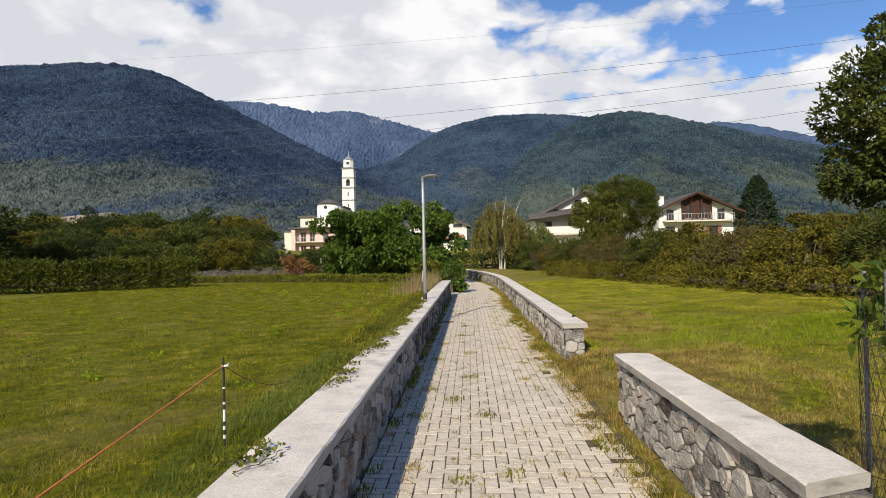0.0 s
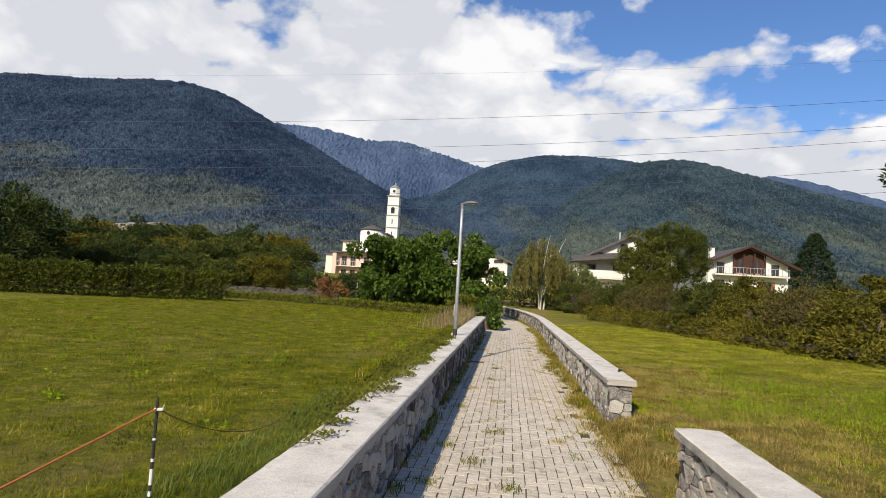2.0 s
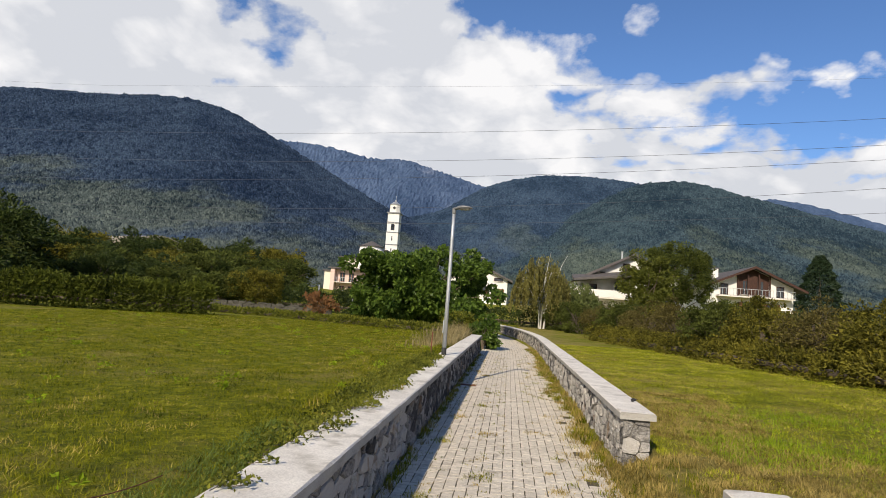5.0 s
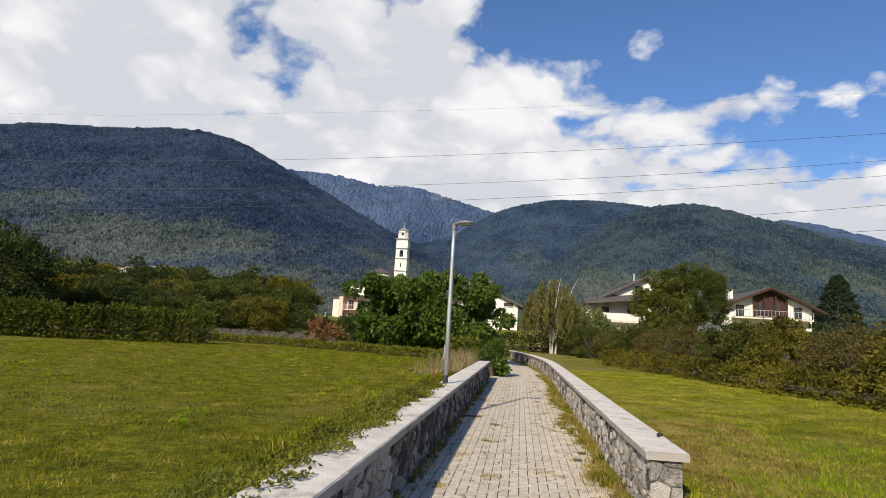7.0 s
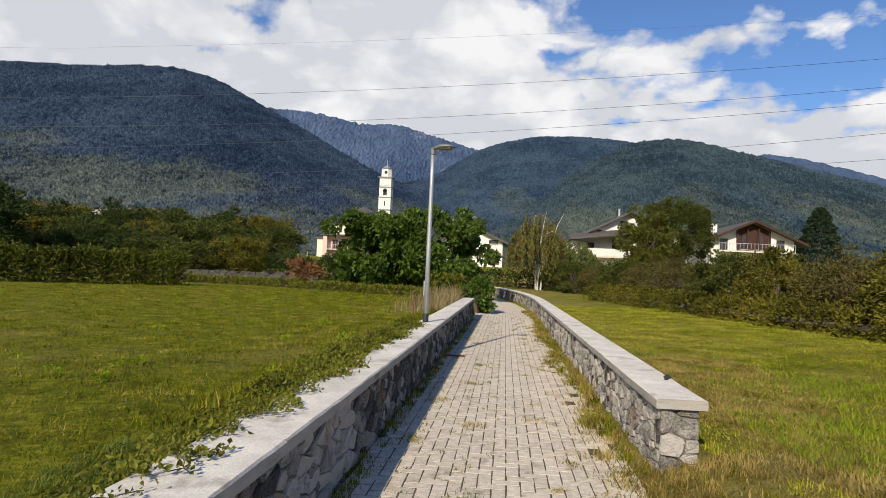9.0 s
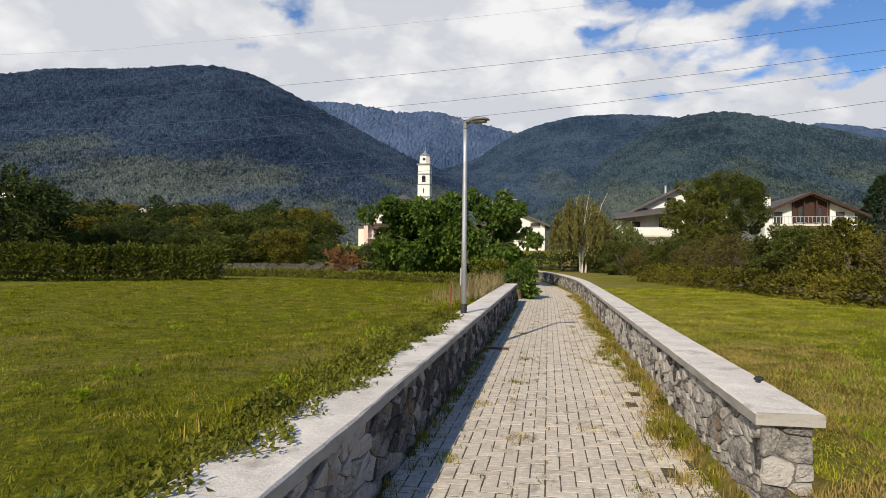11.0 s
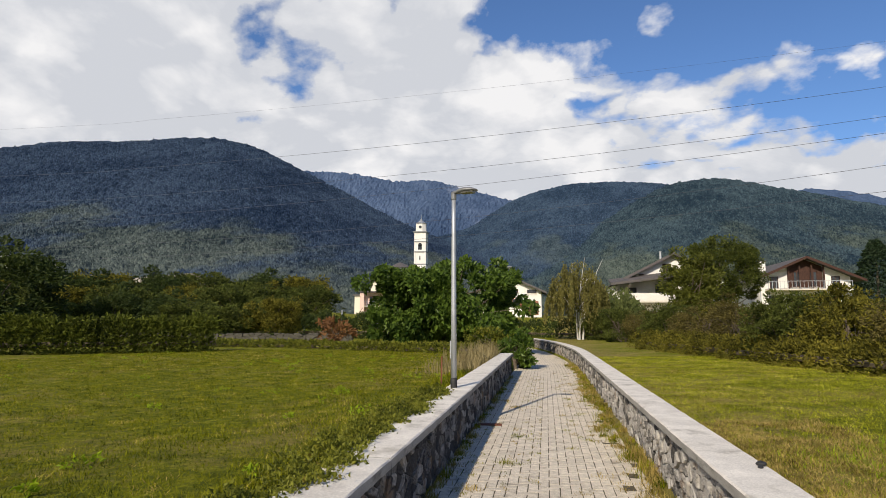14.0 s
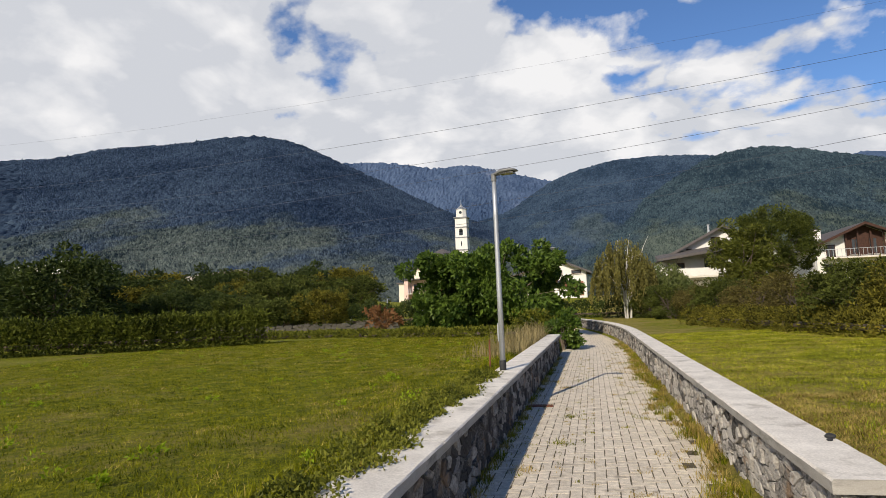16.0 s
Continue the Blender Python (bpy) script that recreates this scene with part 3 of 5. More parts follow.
def build_walls():
    rng = random.Random(11)
    low = COPE - 0.075
    # west wall, along the meadow
    west = thing("wall_west", label="low grey rubble wall with pale concrete coping", category="stone wall", kind="structure")
    wall_core(west, -5, LEFT_END - 0.03, -0.38, -0.055, -0.1, low)
    stone_face(west, 31.5, low + 0.03, lambda s, z, o: (-0.06 + o, -4.5 + s, z - 0.03), rng, lambda s: 8.0 < s < 14.2, w=0.16, h=0.095, jitter=0.75)
    y = -5.0
    while y < LEFT_END:
        e = min(y + 2.6, LEFT_END)
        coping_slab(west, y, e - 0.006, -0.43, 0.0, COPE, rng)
        y = e
    # east wall beyond the gap, which swings with the path
    east = thing("wall_east_far", label="long low rubble wall with pale concrete coping", category="stone wall", kind="structure")
    wall_core(east, FAR_END + 0.06, 62, PATH_W + 0.044, PATH_W + 0.33, -0.1, low)
    stone_face(east, 44, low + 0.03, lambda s, z, o: (PATH_W + 0.05 - o + bend(FAR_END + s), FAR_END + 0.05 + s, z - 0.03), rng, lambda s: s < 10, w=0.17, h=0.09, jitter=0.75)
    stone_face(east, 0.30, low + 0.03, lambda s, z, o: (PATH_W + 0.04 + s, FAR_END + 0.06 - o, z - 0.03), rng, w=0.19, h=0.14)
    y = FAR_END
    while y < 62:
        e = min(y + (2.6 if y < 28 else 1.4), 62)
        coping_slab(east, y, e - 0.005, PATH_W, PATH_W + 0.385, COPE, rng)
        y = e
    near = thing("wall_east_near", label="short rubble wall with smooth concrete coping", category="stone wall", kind="structure")
    u = 2.36
    wall_core(near, 3.22, NEAR_END - 0.05, u + 0.044, u + 0.33, -0.1, low)
    stone_face(near, NEAR_END - 3.26, low + 0.03, lambda s, z, o: (u + 0.05 - o, 3.22 + s, z - 0.03), rng, w=0.18, h=0.095, jitter=0.8)
    stone_face(near, 0.30, low + 0.03, lambda s, z, o: (u + 0.04 + s, NEAR_END - 0.05 + o, z - 0.03), rng, w=0.15, h=0.11)
    coping_slab(near, 3.16, NEAR_END, u, u + 0.385, COPE, rng, skew=0.16)


build_walls()


# ---- leaves ----
def leaf_arrays(pts, way, size, rng, width=0.5, fold=0.18, spread=0.8):
    """One folded four-cornered leaf at each point, turned roughly along way."""
    n = len(pts)
    d = way + rng.normal(0, spread, (n, 3))
    d /= np.linalg.norm(d, axis=1, keepdims=True) + 1e-9
    up = rng.normal(0, 1, (n, 3))
    side = np.cross(d, up)
    side /= np.linalg.norm(side, axis=1, keepdims=True) + 1e-9
    nor = np.cross(side, d)
    ln = size * rng.uniform(0.6, 1.3, (n, 1))
    mid = pts + d * ln * 0.45
    v = np.stack([pts, mid + side * ln * width / 2 + nor * ln * fold, pts + d * ln - nor * ln * fold * 0.6, mid - side * ln * width / 2 + nor * ln * fold], 1)
    return v.reshape(-1, 3), np.arange(4 * n).reshape(-1, 4)


def crown_points(n, rx, ry, rz, cz, clumps, rc, rng, low=-0.9, flat=0.75, lobes=0.22):
    """Points on the outside of many clumps that fill an uneven egg, and the way out at each."""
    c = rng.normal(0, 1, (clumps * 3, 3))
    c /= np.linalg.norm(c, axis=1, keepdims=True)
    c = c[c[:, 2] > low][:clumps]
    c *= rng.uniform(0.45, 1.0, (len(c), 1)) ** 0.6
    wob = 1 + rng.normal(0, 0.25 * lobes, (len(c), 1)) + lobes * np.sin(3.1 * c[:, :1] + 2.0 * c[:, 1:2] + rng.uniform(0, 6))
    c = c * wob * np.array([rx, ry, rz]) + np.array([0, 0, cz])
    which = rng.integers(0, len(c), n)
    q = rng.normal(0, 1, (n, 3))
    q /= np.linalg.norm(q, axis=1, keepdims=True)
    r = rc * rng.uniform(0.5, 1.25, (len(c), 1))[which] * rng.uniform(0.35, 1.08, (n, 1)) ** 0.5
    pts = c[which] + q * r * np.array([1, 1, flat])
    out = pts - np.array([0, 0, cz * 0.8])
    out /= np.linalg.norm(out, axis=1, keepdims=True) + 1e-9
    return pts, 0.6 * out + 0.5 * q, c


def woody(parent, name, base_r, h, tips, rng, mat, stems=1, spread=0.15, keep=9):
    """A tapered trunk, or several stems, with limbs out to the given tips."""
    bm = bmesh.new()
    tips = [Vector(t) for t in tips]
    for s in range(stems):
        a = rng.uniform(0, 6.28)
        foot = Vector((math.cos(a), math.sin(a), 0)) * spread * (stems > 1)
        lean = Vector((math.cos(a), math.sin(a), 0)) * h * (0.28 if stems > 1 else 0.03)
        pts = [foot + lean * t * t + Vector((rng.uniform(-1, 1), rng.uniform(-1, 1), 0)) * 0.05 * h * t + Vector((0, 0, h * t - 0.05)) for t in (0, 0.15, 0.35, 0.6, 0.85, 1.0)]
        add_tube(bm, pts, [base_r * k for k in (1.35, 1.0, 0.85, 0.6, 0.35, 0.15)], 7)
        for t in rng.sample(tips, min(keep, len(tips))):
            start = pts[rng.choice((1, 2, 3))]
            mid = start.lerp(t, 0.5) + Vector((0, 0, 0.06 * h))
            add_tube(bm, [start, mid, t], [base_r * 0.45, base_r * 0.28, base_r * 0.08], 5)
    return part(name, bm, mat, parent)


def plant(name, label, category, mats, seed, n, size, r, rz, cz, clumps, rc, trunk=None, group="", low=-0.9, width=0.5, droop=0.0, stems=1, spread=0.8, ry=None, flat=0.75, lobes=0.22):
    """A tree or shrub at the origin with a woody part and a leafy crown."""
    rng, py = np.random.default_rng(seed), random.Random(seed)
    ob = thing(name, label=label, category=category, group=group)
    pts, way, c = crown_points(n, r, ry or r, rz, cz, clumps, rc, rng, low, flat, lobes)
    keep = pts[:, 2] > 0.03
    pts, way = pts[keep], way[keep]
    way = way + np.array([0, 0, -droop])
    v, f = leaf_arrays(pts, way, size, rng, width, spread=spread)
    if trunk:
        woody(ob, "trunk", trunk, cz + rz * 0.4, [tuple(k) for k in c], py, mats[1], stems, r * 0.15)
    part_np("crown", v, f, mats[0], ob)
    return ob


L_SHRUB = leaf_mat("hedgerow leaves", (0.024, 0.027, 0.004), (0.280, 0.250, 0.034), 0.42, rough=0.7, odd=(0.28, 0.21, 0.03), odd_part=0.2)
L_BROWN = leaf_mat("brownish twig leaves", (0.030, 0.027, 0.009), (0.215, 0.180, 0.050), 0.3, rough=0.75)
L_WOOD = leaf_mat("mixed woodland leaves", (0.011, 0.021, 0.005), (0.155, 0.180, 0.034), 0.36, rough=0.7)
L_DARK = leaf_mat("dark green leaves", (0.016, 0.029, 0.008), (0.078, 0.105, 0.024), 0.3)
L_ROUND = leaf_mat("dense olive-green leaves", (0.022, 0.034, 0.006), (0.125, 0.145, 0.026), 0.32, rough=0.6)
L_BIG = leaf_mat("broad glossy leaves", (0.018, 0.046, 0.008), (0.155, 0.235, 0.036), 0.42, rough=0.42)
L_YELLOW = leaf_mat("yellow-green leaves", (0.045, 0.060, 0.008), (0.170, 0.180, 0.030), 0.35)
L_WILLOW = leaf_mat("willow leaves", (0.075, 0.100, 0.028), (0.21, 0.24, 0.075), 0.4)
L_BIRCH = leaf_mat("birch leaves turning brown", (0.085, 0.080, 0.020), (0.25, 0.225, 0.062), 0.4)
L_CONIFER = leaf_mat("conifer needles", (0.008, 0.020, 0.008), (0.030, 0.050, 0.020), 0.12)
L_HEDGE = leaf_mat("clipped hedge leaves", (0.012, 0.021, 0.003), (0.165, 0.190, 0.024), 0.38, rough=0.7)
L_IVY = leaf_mat("bramble leaves", (0.036, 0.050, 0.006), (0.280, 0.285, 0.036), 0.45, odd=(0.20, 0.10, 0.03), odd_part=0.12, patch=2.0)
L_STRAW = leaf_mat("dry straw", (0.15, 0.12, 0.045), (0.38, 0.31, 0.15), 0.3)
L_RED = leaf_mat("withered red-brown leaves", (0.13, 0.058, 0.020), (0.26, 0.135, 0.055), 0.25)
L_GUARD = leaf_mat("young laurel leaves", (0.035, 0.075, 0.010), (0.20, 0.25, 0.035), 0.4, rough=0.4)
M["birchbark"] = surface("white birch bark", (0.42, 0.40, 0.36), (0.66, 0.64, 0.60), 5, 40, 0.8, stain=(0.06, 0.05, 0.04), stain_scale=5, stain_at=0.66)


def put(ob, x, y, s=1.0, rz=0.0, sz=None, dz=0.0):
    m = pose(x, y, ground_z(x, y) + dz, 0, 0, rz) @ Matrix.Diagonal((s, s, sz or s, 1))
    return copy_thing(ob, m)


def first(ob, x, y, s=1.0, rz=0.0, sz=None, dz=0.0):
    ob.matrix_basis = pose(x, y, ground_z(x, y) + dz, 0, 0, rz) @ Matrix.Diagonal((s, s, sz or s, 1))
    return ob


def spread_copies(kinds, spots, seed):
    """Places plants: spots are x, y, kind, scale, vertical scale."""
    rng, used = random.Random(seed), set()
    for x, y, k, s, sz in spots:
        m = pose(x, y, ground_z(x, y) - 0.05, 0, 0, rng.uniform(0, 360)) @ Matrix.Diagonal((s, s, sz, 1))
        if k in used:
            base = kinds[k]
            ob = copy_thing(base, m)
            ob.matrix_basis = m
        else:
            used.add(k)
            kinds[k].matrix_basis = m


def hedgerow():
    kinds = [
        plant("hedgerow_shrub", "dense olive-green hedgerow shrub with yellowing leaves", "shrub", (L_SHRUB, M["bark"]), 21, 9500, 0.13, 1.5, 1.25, 1.25, 90, 0.40, 0.05, "hedgerow shrubs", stems=4),
        plant("hedgerow_shrub", "dense green hedgerow shrub in full leaf", "shrub", (L_WOOD, M["bark"]), 22, 9500, 0.13, 1.5, 1.3, 1.3, 90, 0.38, 0.05, "hedgerow shrubs", stems=4),
        plant("hedgerow_shrub", "thin brownish hedgerow shrub with bare twigs", "shrub", (L_BROWN, M["bark"]), 23, 6000, 0.11, 1.4, 1.2, 1.4, 80, 0.34, 0.04, "hedgerow shrubs", stems=6),
    ]
    rng, spots = random.Random(5), []
    line = ((18, 9.5), (15.4, 12.6), (13.6, 15.6), (12.2, 18.8), (11.2, 22), (10.5, 25), (9.8, 28.2), (9.2, 31.6), (8.5, 35.4), (7.8, 39.5), (7.3, 44), (6.6, 49), (5.8, 54.5), (5.0, 60))
    for i, (x, y) in enumerate(line):
        k = (0, 0, 0, 1, 0, 2, 0, 1, 2, 2, 1, 2, 1, 1)[i]
        spots.append((x + 1.0, y, k, rng.uniform(0.95, 1.1), rng.uniform(0.9, 1.02)))
        spots.append((x + 3.2, y + 1.5, rng.choice((0, 0, 1, 2)), rng.uniform(1.0, 1.15), rng.uniform(0.95, 1.12) * (1.32 if i < 4 else 0.84)))
        spots.append((x + 6.0, y + 2.2, rng.choice((0, 1, 2)), rng.uniform(1.0, 1.2), rng.uniform(0.95, 1.1) * (1.45 if i < 4 else 0.80)))
    spots += [(-4.6, 44.5, 1, 0.9, 0.8), (-6.2, 47, 1, 1.0, 0.9)]
    spread_copies(kinds, spots, 6)


hedgerow()


def woods():
    kinds = [
        plant("woodland_tree", "bushy deciduous tree in mixed green foliage", "tree", (L_WOOD, M["bark"]), 31, 6500, 0.30, 2.9, 2.2, 2.9, 60, 0.85, 0.12, "woodland trees"),
        plant("woodland_tree", "dark rounded deciduous tree of the wood", "tree", (L_DARK, M["bark"]), 32, 6500, 0.30, 3.0, 2.4, 3.0, 60, 0.85, 0.12, "woodland trees"),
        plant("woodland_tree", "olive-green bushy tree of the wood", "tree", (L_SHRUB, M["bark"]), 33, 6500, 0.28, 2.8, 2.1, 2.7, 64, 0.8, 0.10, "woodland trees"),
    ]
    rng, spots = random.Random(8), []
    for row, (y0, s0, s1) in enumerate(((50, 0.62, 0.85), (58, 0.85, 1.1), (68, 1.05, 1.3), (80, 1.2, 1.45))):
        x = 0.5 - 0.37 * y0
        while x > -30 - 0.9 * y0:
            spots.append((x, y0 + rng.uniform(-3, 3) + 0.03 * x, rng.choice((0, 0, 1, 2)), rng.uniform(s0, s1), rng.uniform(s0, s1) * 0.85))
            x -= rng.uniform(3.4, 5.2) * (s0 + 0.25)
    # a big dark tree at the meadow's west end
    spots += [(-37, 43, 1, 1.35, 1.18), (-43, 44, 1, 1.3, 1.15), (-49, 40, 1, 1.2, 1.0)]
    # behind the broad-leaved tree and round the houses
    spots += [(-9, 62, 1, 0.7, 0.6), (-13, 60, 0, 0.6, 0.5), (-3.5, 64, 0, 0.6, 0.5), (44, 74, 2, 1.1, 1.0), (50, 70, 0, 1.2, 1.1), (12.5, 68, 2, 0.55, 0.5)]
    spread_copies(kinds, spots, 9)


woods()


def single_trees():
    broad = plant("broad_leaved_tree", "low spreading tree with large glossy green leaves", "tree", (L_BIG, M["bark"]), 41, 31000, 0.28, 4.15, 2.45, 2.3, 190, 0.62, 0.09, stems=5, droop=0.35, width=0.62, spread=0.6, lobes=0.28, low=-1.0)
    first(broad, -4.3, 38.0, 0.87, 0, 0.98)
    rng = np.random.default_rng(42)
    pts, way, c = crown_points(420, 0.9, 0.9, 0.6, 0.9, 12, 0.35, rng)
    red = thing("withered_shrub", -9.6, 36.6, ground_z(-9.6, 36.6), "withered shrub with red-brown leaves", "shrub")
    woody(red, "trunk", 0.03, 1.0, [tuple(k) for k in c], random.Random(2), M["bark"], 4, 0.1)
    part_np("crown", *leaf_arrays(pts, way, 0.26, rng), L_RED, red)
    big = plant("tall_tree", "tall full-crowned dark green deciduous tree", "tree", (L_WOOD, M["bark"]), 43, 30000, 0.27, 4.6, 4.4, 7.2, 120, 1.05, 0.28)
    first(big, 22.2, 28.5)
    rnd = plant("rounded_tree", "rounded dense dark green tree beside a house", "tree", (L_ROUND, M["bark"]), 44, 24000, 0.24, 4.0, 3.5, 6.4, 150, 0.72, 0.2, lobes=0.05)
    first(rnd, 19.3, 74)
    yel = plant("leafy_tree", "yellow-green leafy tree before a white house", "tree", (L_YELLOW, M["bark"]), 45, 8000, 0.34, 2.6, 3.4, 5.4, 60, 0.85, 0.16, lobes=0.15)
    first(yel, 15.4, 70, 0.95, 0, 0.93)
    # weeping birch and willow at the bend
    for name, label, mat, bark, x, y, h, r, seed in (("birch_tree", "wind-bent birch with white stems and thin brownish leaves", L_BIRCH, M["birchbark"], 3.9, 61, 7.4, 2.7, 46), ("willow_tree", "pale green weeping willow with hanging branches", L_WILLOW, M["bark"], 7.4, 66, 5.4, 2.8, 47)):
        rng, py = np.random.default_rng(seed), random.Random(seed)
        ob = thing(name, x, y, ground_z(x, y) - 0.05, label, "tree")
        tips, pts, way = [], [], []
        for k in range(170):
            a, rr = py.uniform(0, 6.28), r * py.uniform(0.15, 1) ** 0.6
            top = Vector((math.cos(a) * rr, math.sin(a) * rr, h * (1 - 0.42 * (rr / r) ** 2) * py.uniform(0.8, 1.0)))
            tips.append(tuple(top * 0.95))
            ln = py.uniform(0.35, 0.75) * top.z
            for q in range(60):
                t = q / 60
                pts.append((top.x * (1 + 0.12 * t) + py.uniform(-0.12, 0.12), top.y * (1 + 0.12 * t) + py.uniform(-0.12, 0.12), top.z - ln * t))
                way.append((0.15 * math.cos(a), 0.15 * math.sin(a), -1))
        woody(ob, "trunk", 0.07, h * 0.95, tips, py, bark, 3, 0.35, 12)
        part_np("crown", *leaf_arrays(np.array(pts), np.array(way), 0.30, rng, 0.36, spread=0.35), mat, ob)
    # conifers: rings of drooping sprays on a straight trunk
    for x, y, h, r, seed in ((48.6, 104, 11.0, 3.9, 48),):
        rng, py = np.random.default_rng(seed), random.Random(seed)
        ob = thing("conifer", x, y, ground_z(x, y), "dark green conical conifer beside a house", "tree")
        part("trunk", tube([(0, 0, -0.1), (0, 0, h * 0.5), (0, 0, h * 0.97)], [0.25, 0.15, 0.03]), M["bark"], ob)
        t = rng.uniform(0.04, 1, 7000) ** 0.8
        a = rng.uniform(0, 2 * np.pi, 7000)
        layer = 1 + 0.16 * np.sin(t * 46 + np.sin(a * 3))
        rad = r * (1 - t) ** 0.62 * rng.uniform(0.5, 1.0, 7000) ** 0.4 * layer
        pts = np.stack([rad * np.cos(a), rad * np.sin(a), h * t], 1)
        way = np.stack([np.cos(a), np.sin(a), -0.35 + 0 * a], 1)
        part_np("crown", *leaf_arrays(pts, way, 0.5, rng, 0.4, spread=0.45), L_CONIFER, ob)


single_trees()


def hedge_run(name, label, pts, width, height, n, mat, size, seed, ragged=0.12):
    """A continuous hedge along a line: leaves on an uneven bank."""
    rng = np.random.default_rng(seed)
    pts = np.array(pts, float)
    seg = np.linalg.norm(np.diff(pts, axis=0), axis=1)
    cum = np.r_[0, np.cumsum(seg)]
    s = rng.uniform(0, cum[-1], n)
    cx, cy = np.interp(s, cum, pts[:, 0]), np.interp(s, cum, pts[:, 1])
    k = np.clip(np.searchsorted(cum, s) - 1, 0, len(seg) - 1)
    d = np.diff(pts, axis=0)[k] / seg[k][:, None]
    a = rng.uniform(0, np.pi, n)
    lump = 1 + ragged * (np.sin(s * 1.9) + np.sin(s * 4.3 + 1) + 0.7 * np.sin(s * 9.1 + 2)) + rng.normal(0, 0.06, n)
    off, up = np.cos(a) * width / 2 * lump, np.clip(np.sin(a) * 1.25, 0, 1) * height * lump * rng.uniform(0.3, 1, n) ** 0.35
    x, y = cx - d[:, 1] * off, cy + d[:, 0] * off
    z = np.array([ground_z(p, q) for p, q in zip(x, y)]) + up
    way = np.stack([-d[:, 1] * np.cos(a), d[:, 0] * np.cos(a), np.sin(a)], 1)
    ob = thing(name, pts[0][0], pts[0][1], ground_z(*pts[0]), label, "hedge")
    v, f = leaf_arrays(np.stack([x, y, z], 1) - np.array(ob.matrix_basis.translation), way, size, rng)
    part_np("foliage", v, f, mat, ob)
    part("trunk", tube([(p[0] - pts[0][0], p[1] - pts[0][1], 0.25 * height) for p in pts], 0.12, 6), M["bark"], ob)
    return ob


hedge_run("hedge", "low dense green hedge at the meadow's edge", [(-44, 15.5), (-32, 21.5), (-21.3, 27.3), (-17.5, 29.6), (-13.8, 32.4)], 1.7, 1.4, 42000, L_HEDGE, 0.19, 51, 0.05)
hedge_run("hedge", "low dark green ivy hedge at the path's bend", [(11, 58), (6, 63), (1, 67), (-5, 70)], 2.2, 1.5, 7000, L_DARK, 0.22, 52)
hedge_run("hedge", "dark rough garden hedge before the houses", [(-24, 53), (-15, 54.5), (-6, 56)], 2.2, 1.7, 9000, L_DARK, 0.24, 54)
hedge_run("bramble_verge", "leafy bramble skirt along the hedgerow", [(17.6, 9.3), (15.2, 12.3), (13.4, 15.4), (12.0, 18.6), (11.0, 21.8), (10.3, 24.8), (9.6, 28), (9.0, 31.4), (8.3, 35.2), (7.6, 39.3), (7.0, 44)], 1.9, 0.75, 26000, L_SHRUB, 0.13, 55, 0.16)
hedge_run("rank_grass_verge", "rough weedy verge under the broad-leaved tree", [(-27, 40.5), (-20, 39.5), (-13, 37.6), (-9, 35.5), (-5, 34.2), (-2, 32.5)], 1.8, 0.30, 13000, L_IVY, 0.16, 53)


# ---- lamp posts ----
def lamp_post(x, y, z):
    lamp = thing("street_lamp", x, y, z, "slim galvanised street lamp with a flat grey head", "street lamp", "lamps along the path")
    pole = part("pole", tube([(0, 0, 0), (0, 0, 1.2), (0, 0, 2.4), (0, 0, 3.0)], [0.044, 0.042, 0.036, 0.033], 16), M["zinc"], lamp, smooth=True)
    part("base_sleeve", tube([(0, 0, 0), (0, 0, 0.02), (0, 0, 0.14), (0, 0, 0.15)], [0.050, 0.052, 0.052, 0.046], 16), M["black"], lamp, "black rubber base sleeve", True)
    bm = box(-0.055, -0.03, 0.44, -0.036, 0.03, 0.72, 0.006)
    part("hatch", bm, M["zinc"], lamp)
    part("collar", tube([(0, 0, 2.95), (0, 0, 2.96), (0, 0, 3.07), (0, 0, 3.08)], [0.036, 0.042, 0.042, 0.03], 14), M["lampgrey"], lamp)
    # the head: a flat teardrop with a domed back
    bm = bmesh.new()
    rings = []
    for t, w, h0, h1 in ((-0.02, 0.035, 3.03, 3.085), (0.05, 0.05, 3.03, 3.10), (0.10, 0.085, 3.035, 3.125), (0.2, 0.10, 3.045, 3.14), (0.32, 0.095, 3.055, 3.125), (0.385, 0.07, 3.065, 3.10), (0.40, 0.04, 3.07, 3.085)):
        ring = []
        for k in range(12):
            a = 2 * math.pi * k / 12
            zz = (h0 + h1) / 2 + (h1 - h0) / 2 * max(-0.55, math.sin(a))
            ring.append(bm.verts.new((t, w * math.cos(a), zz)))
        rings.append(ring)
    for r, q in zip(rings, rings[1:]):
        for j in range(12):
            bm.faces.new((r[j], r[(j + 1) % 12], q[(j + 1) % 12], q[j]))
    bm.faces.new(rings[0][::-1]), bm.faces.new(rings[-1])
    bmesh.ops.recalc_face_normals(bm, faces=bm.faces)
    head = part("lamp_head", bm, M["lampgrey"], lamp, "grey cast lamp head", True)
    part("diffuser", box(0.12, -0.075, 3.040, 0.35, 0.075, 3.066, 0.01), M["lens"], head, "dark tinted diffuser")
    return lamp


M["lens"] = surface("tinted lamp lens", (0.10, 0.10, 0.085), (0.17, 0.165, 0.14), 8, 50, 0.15, bump=0.0, spec=0.6)
lamp = lamp_post(-0.29, 15.65, COPE)
lamp.rotation_euler[2] = radians(-14)
second = copy_thing(lamp, pose(-1.30, 43.0, 0.45, 0, 0, -14) @ Matrix.Diagonal((1.5, 1.5, 1.48, 1)))


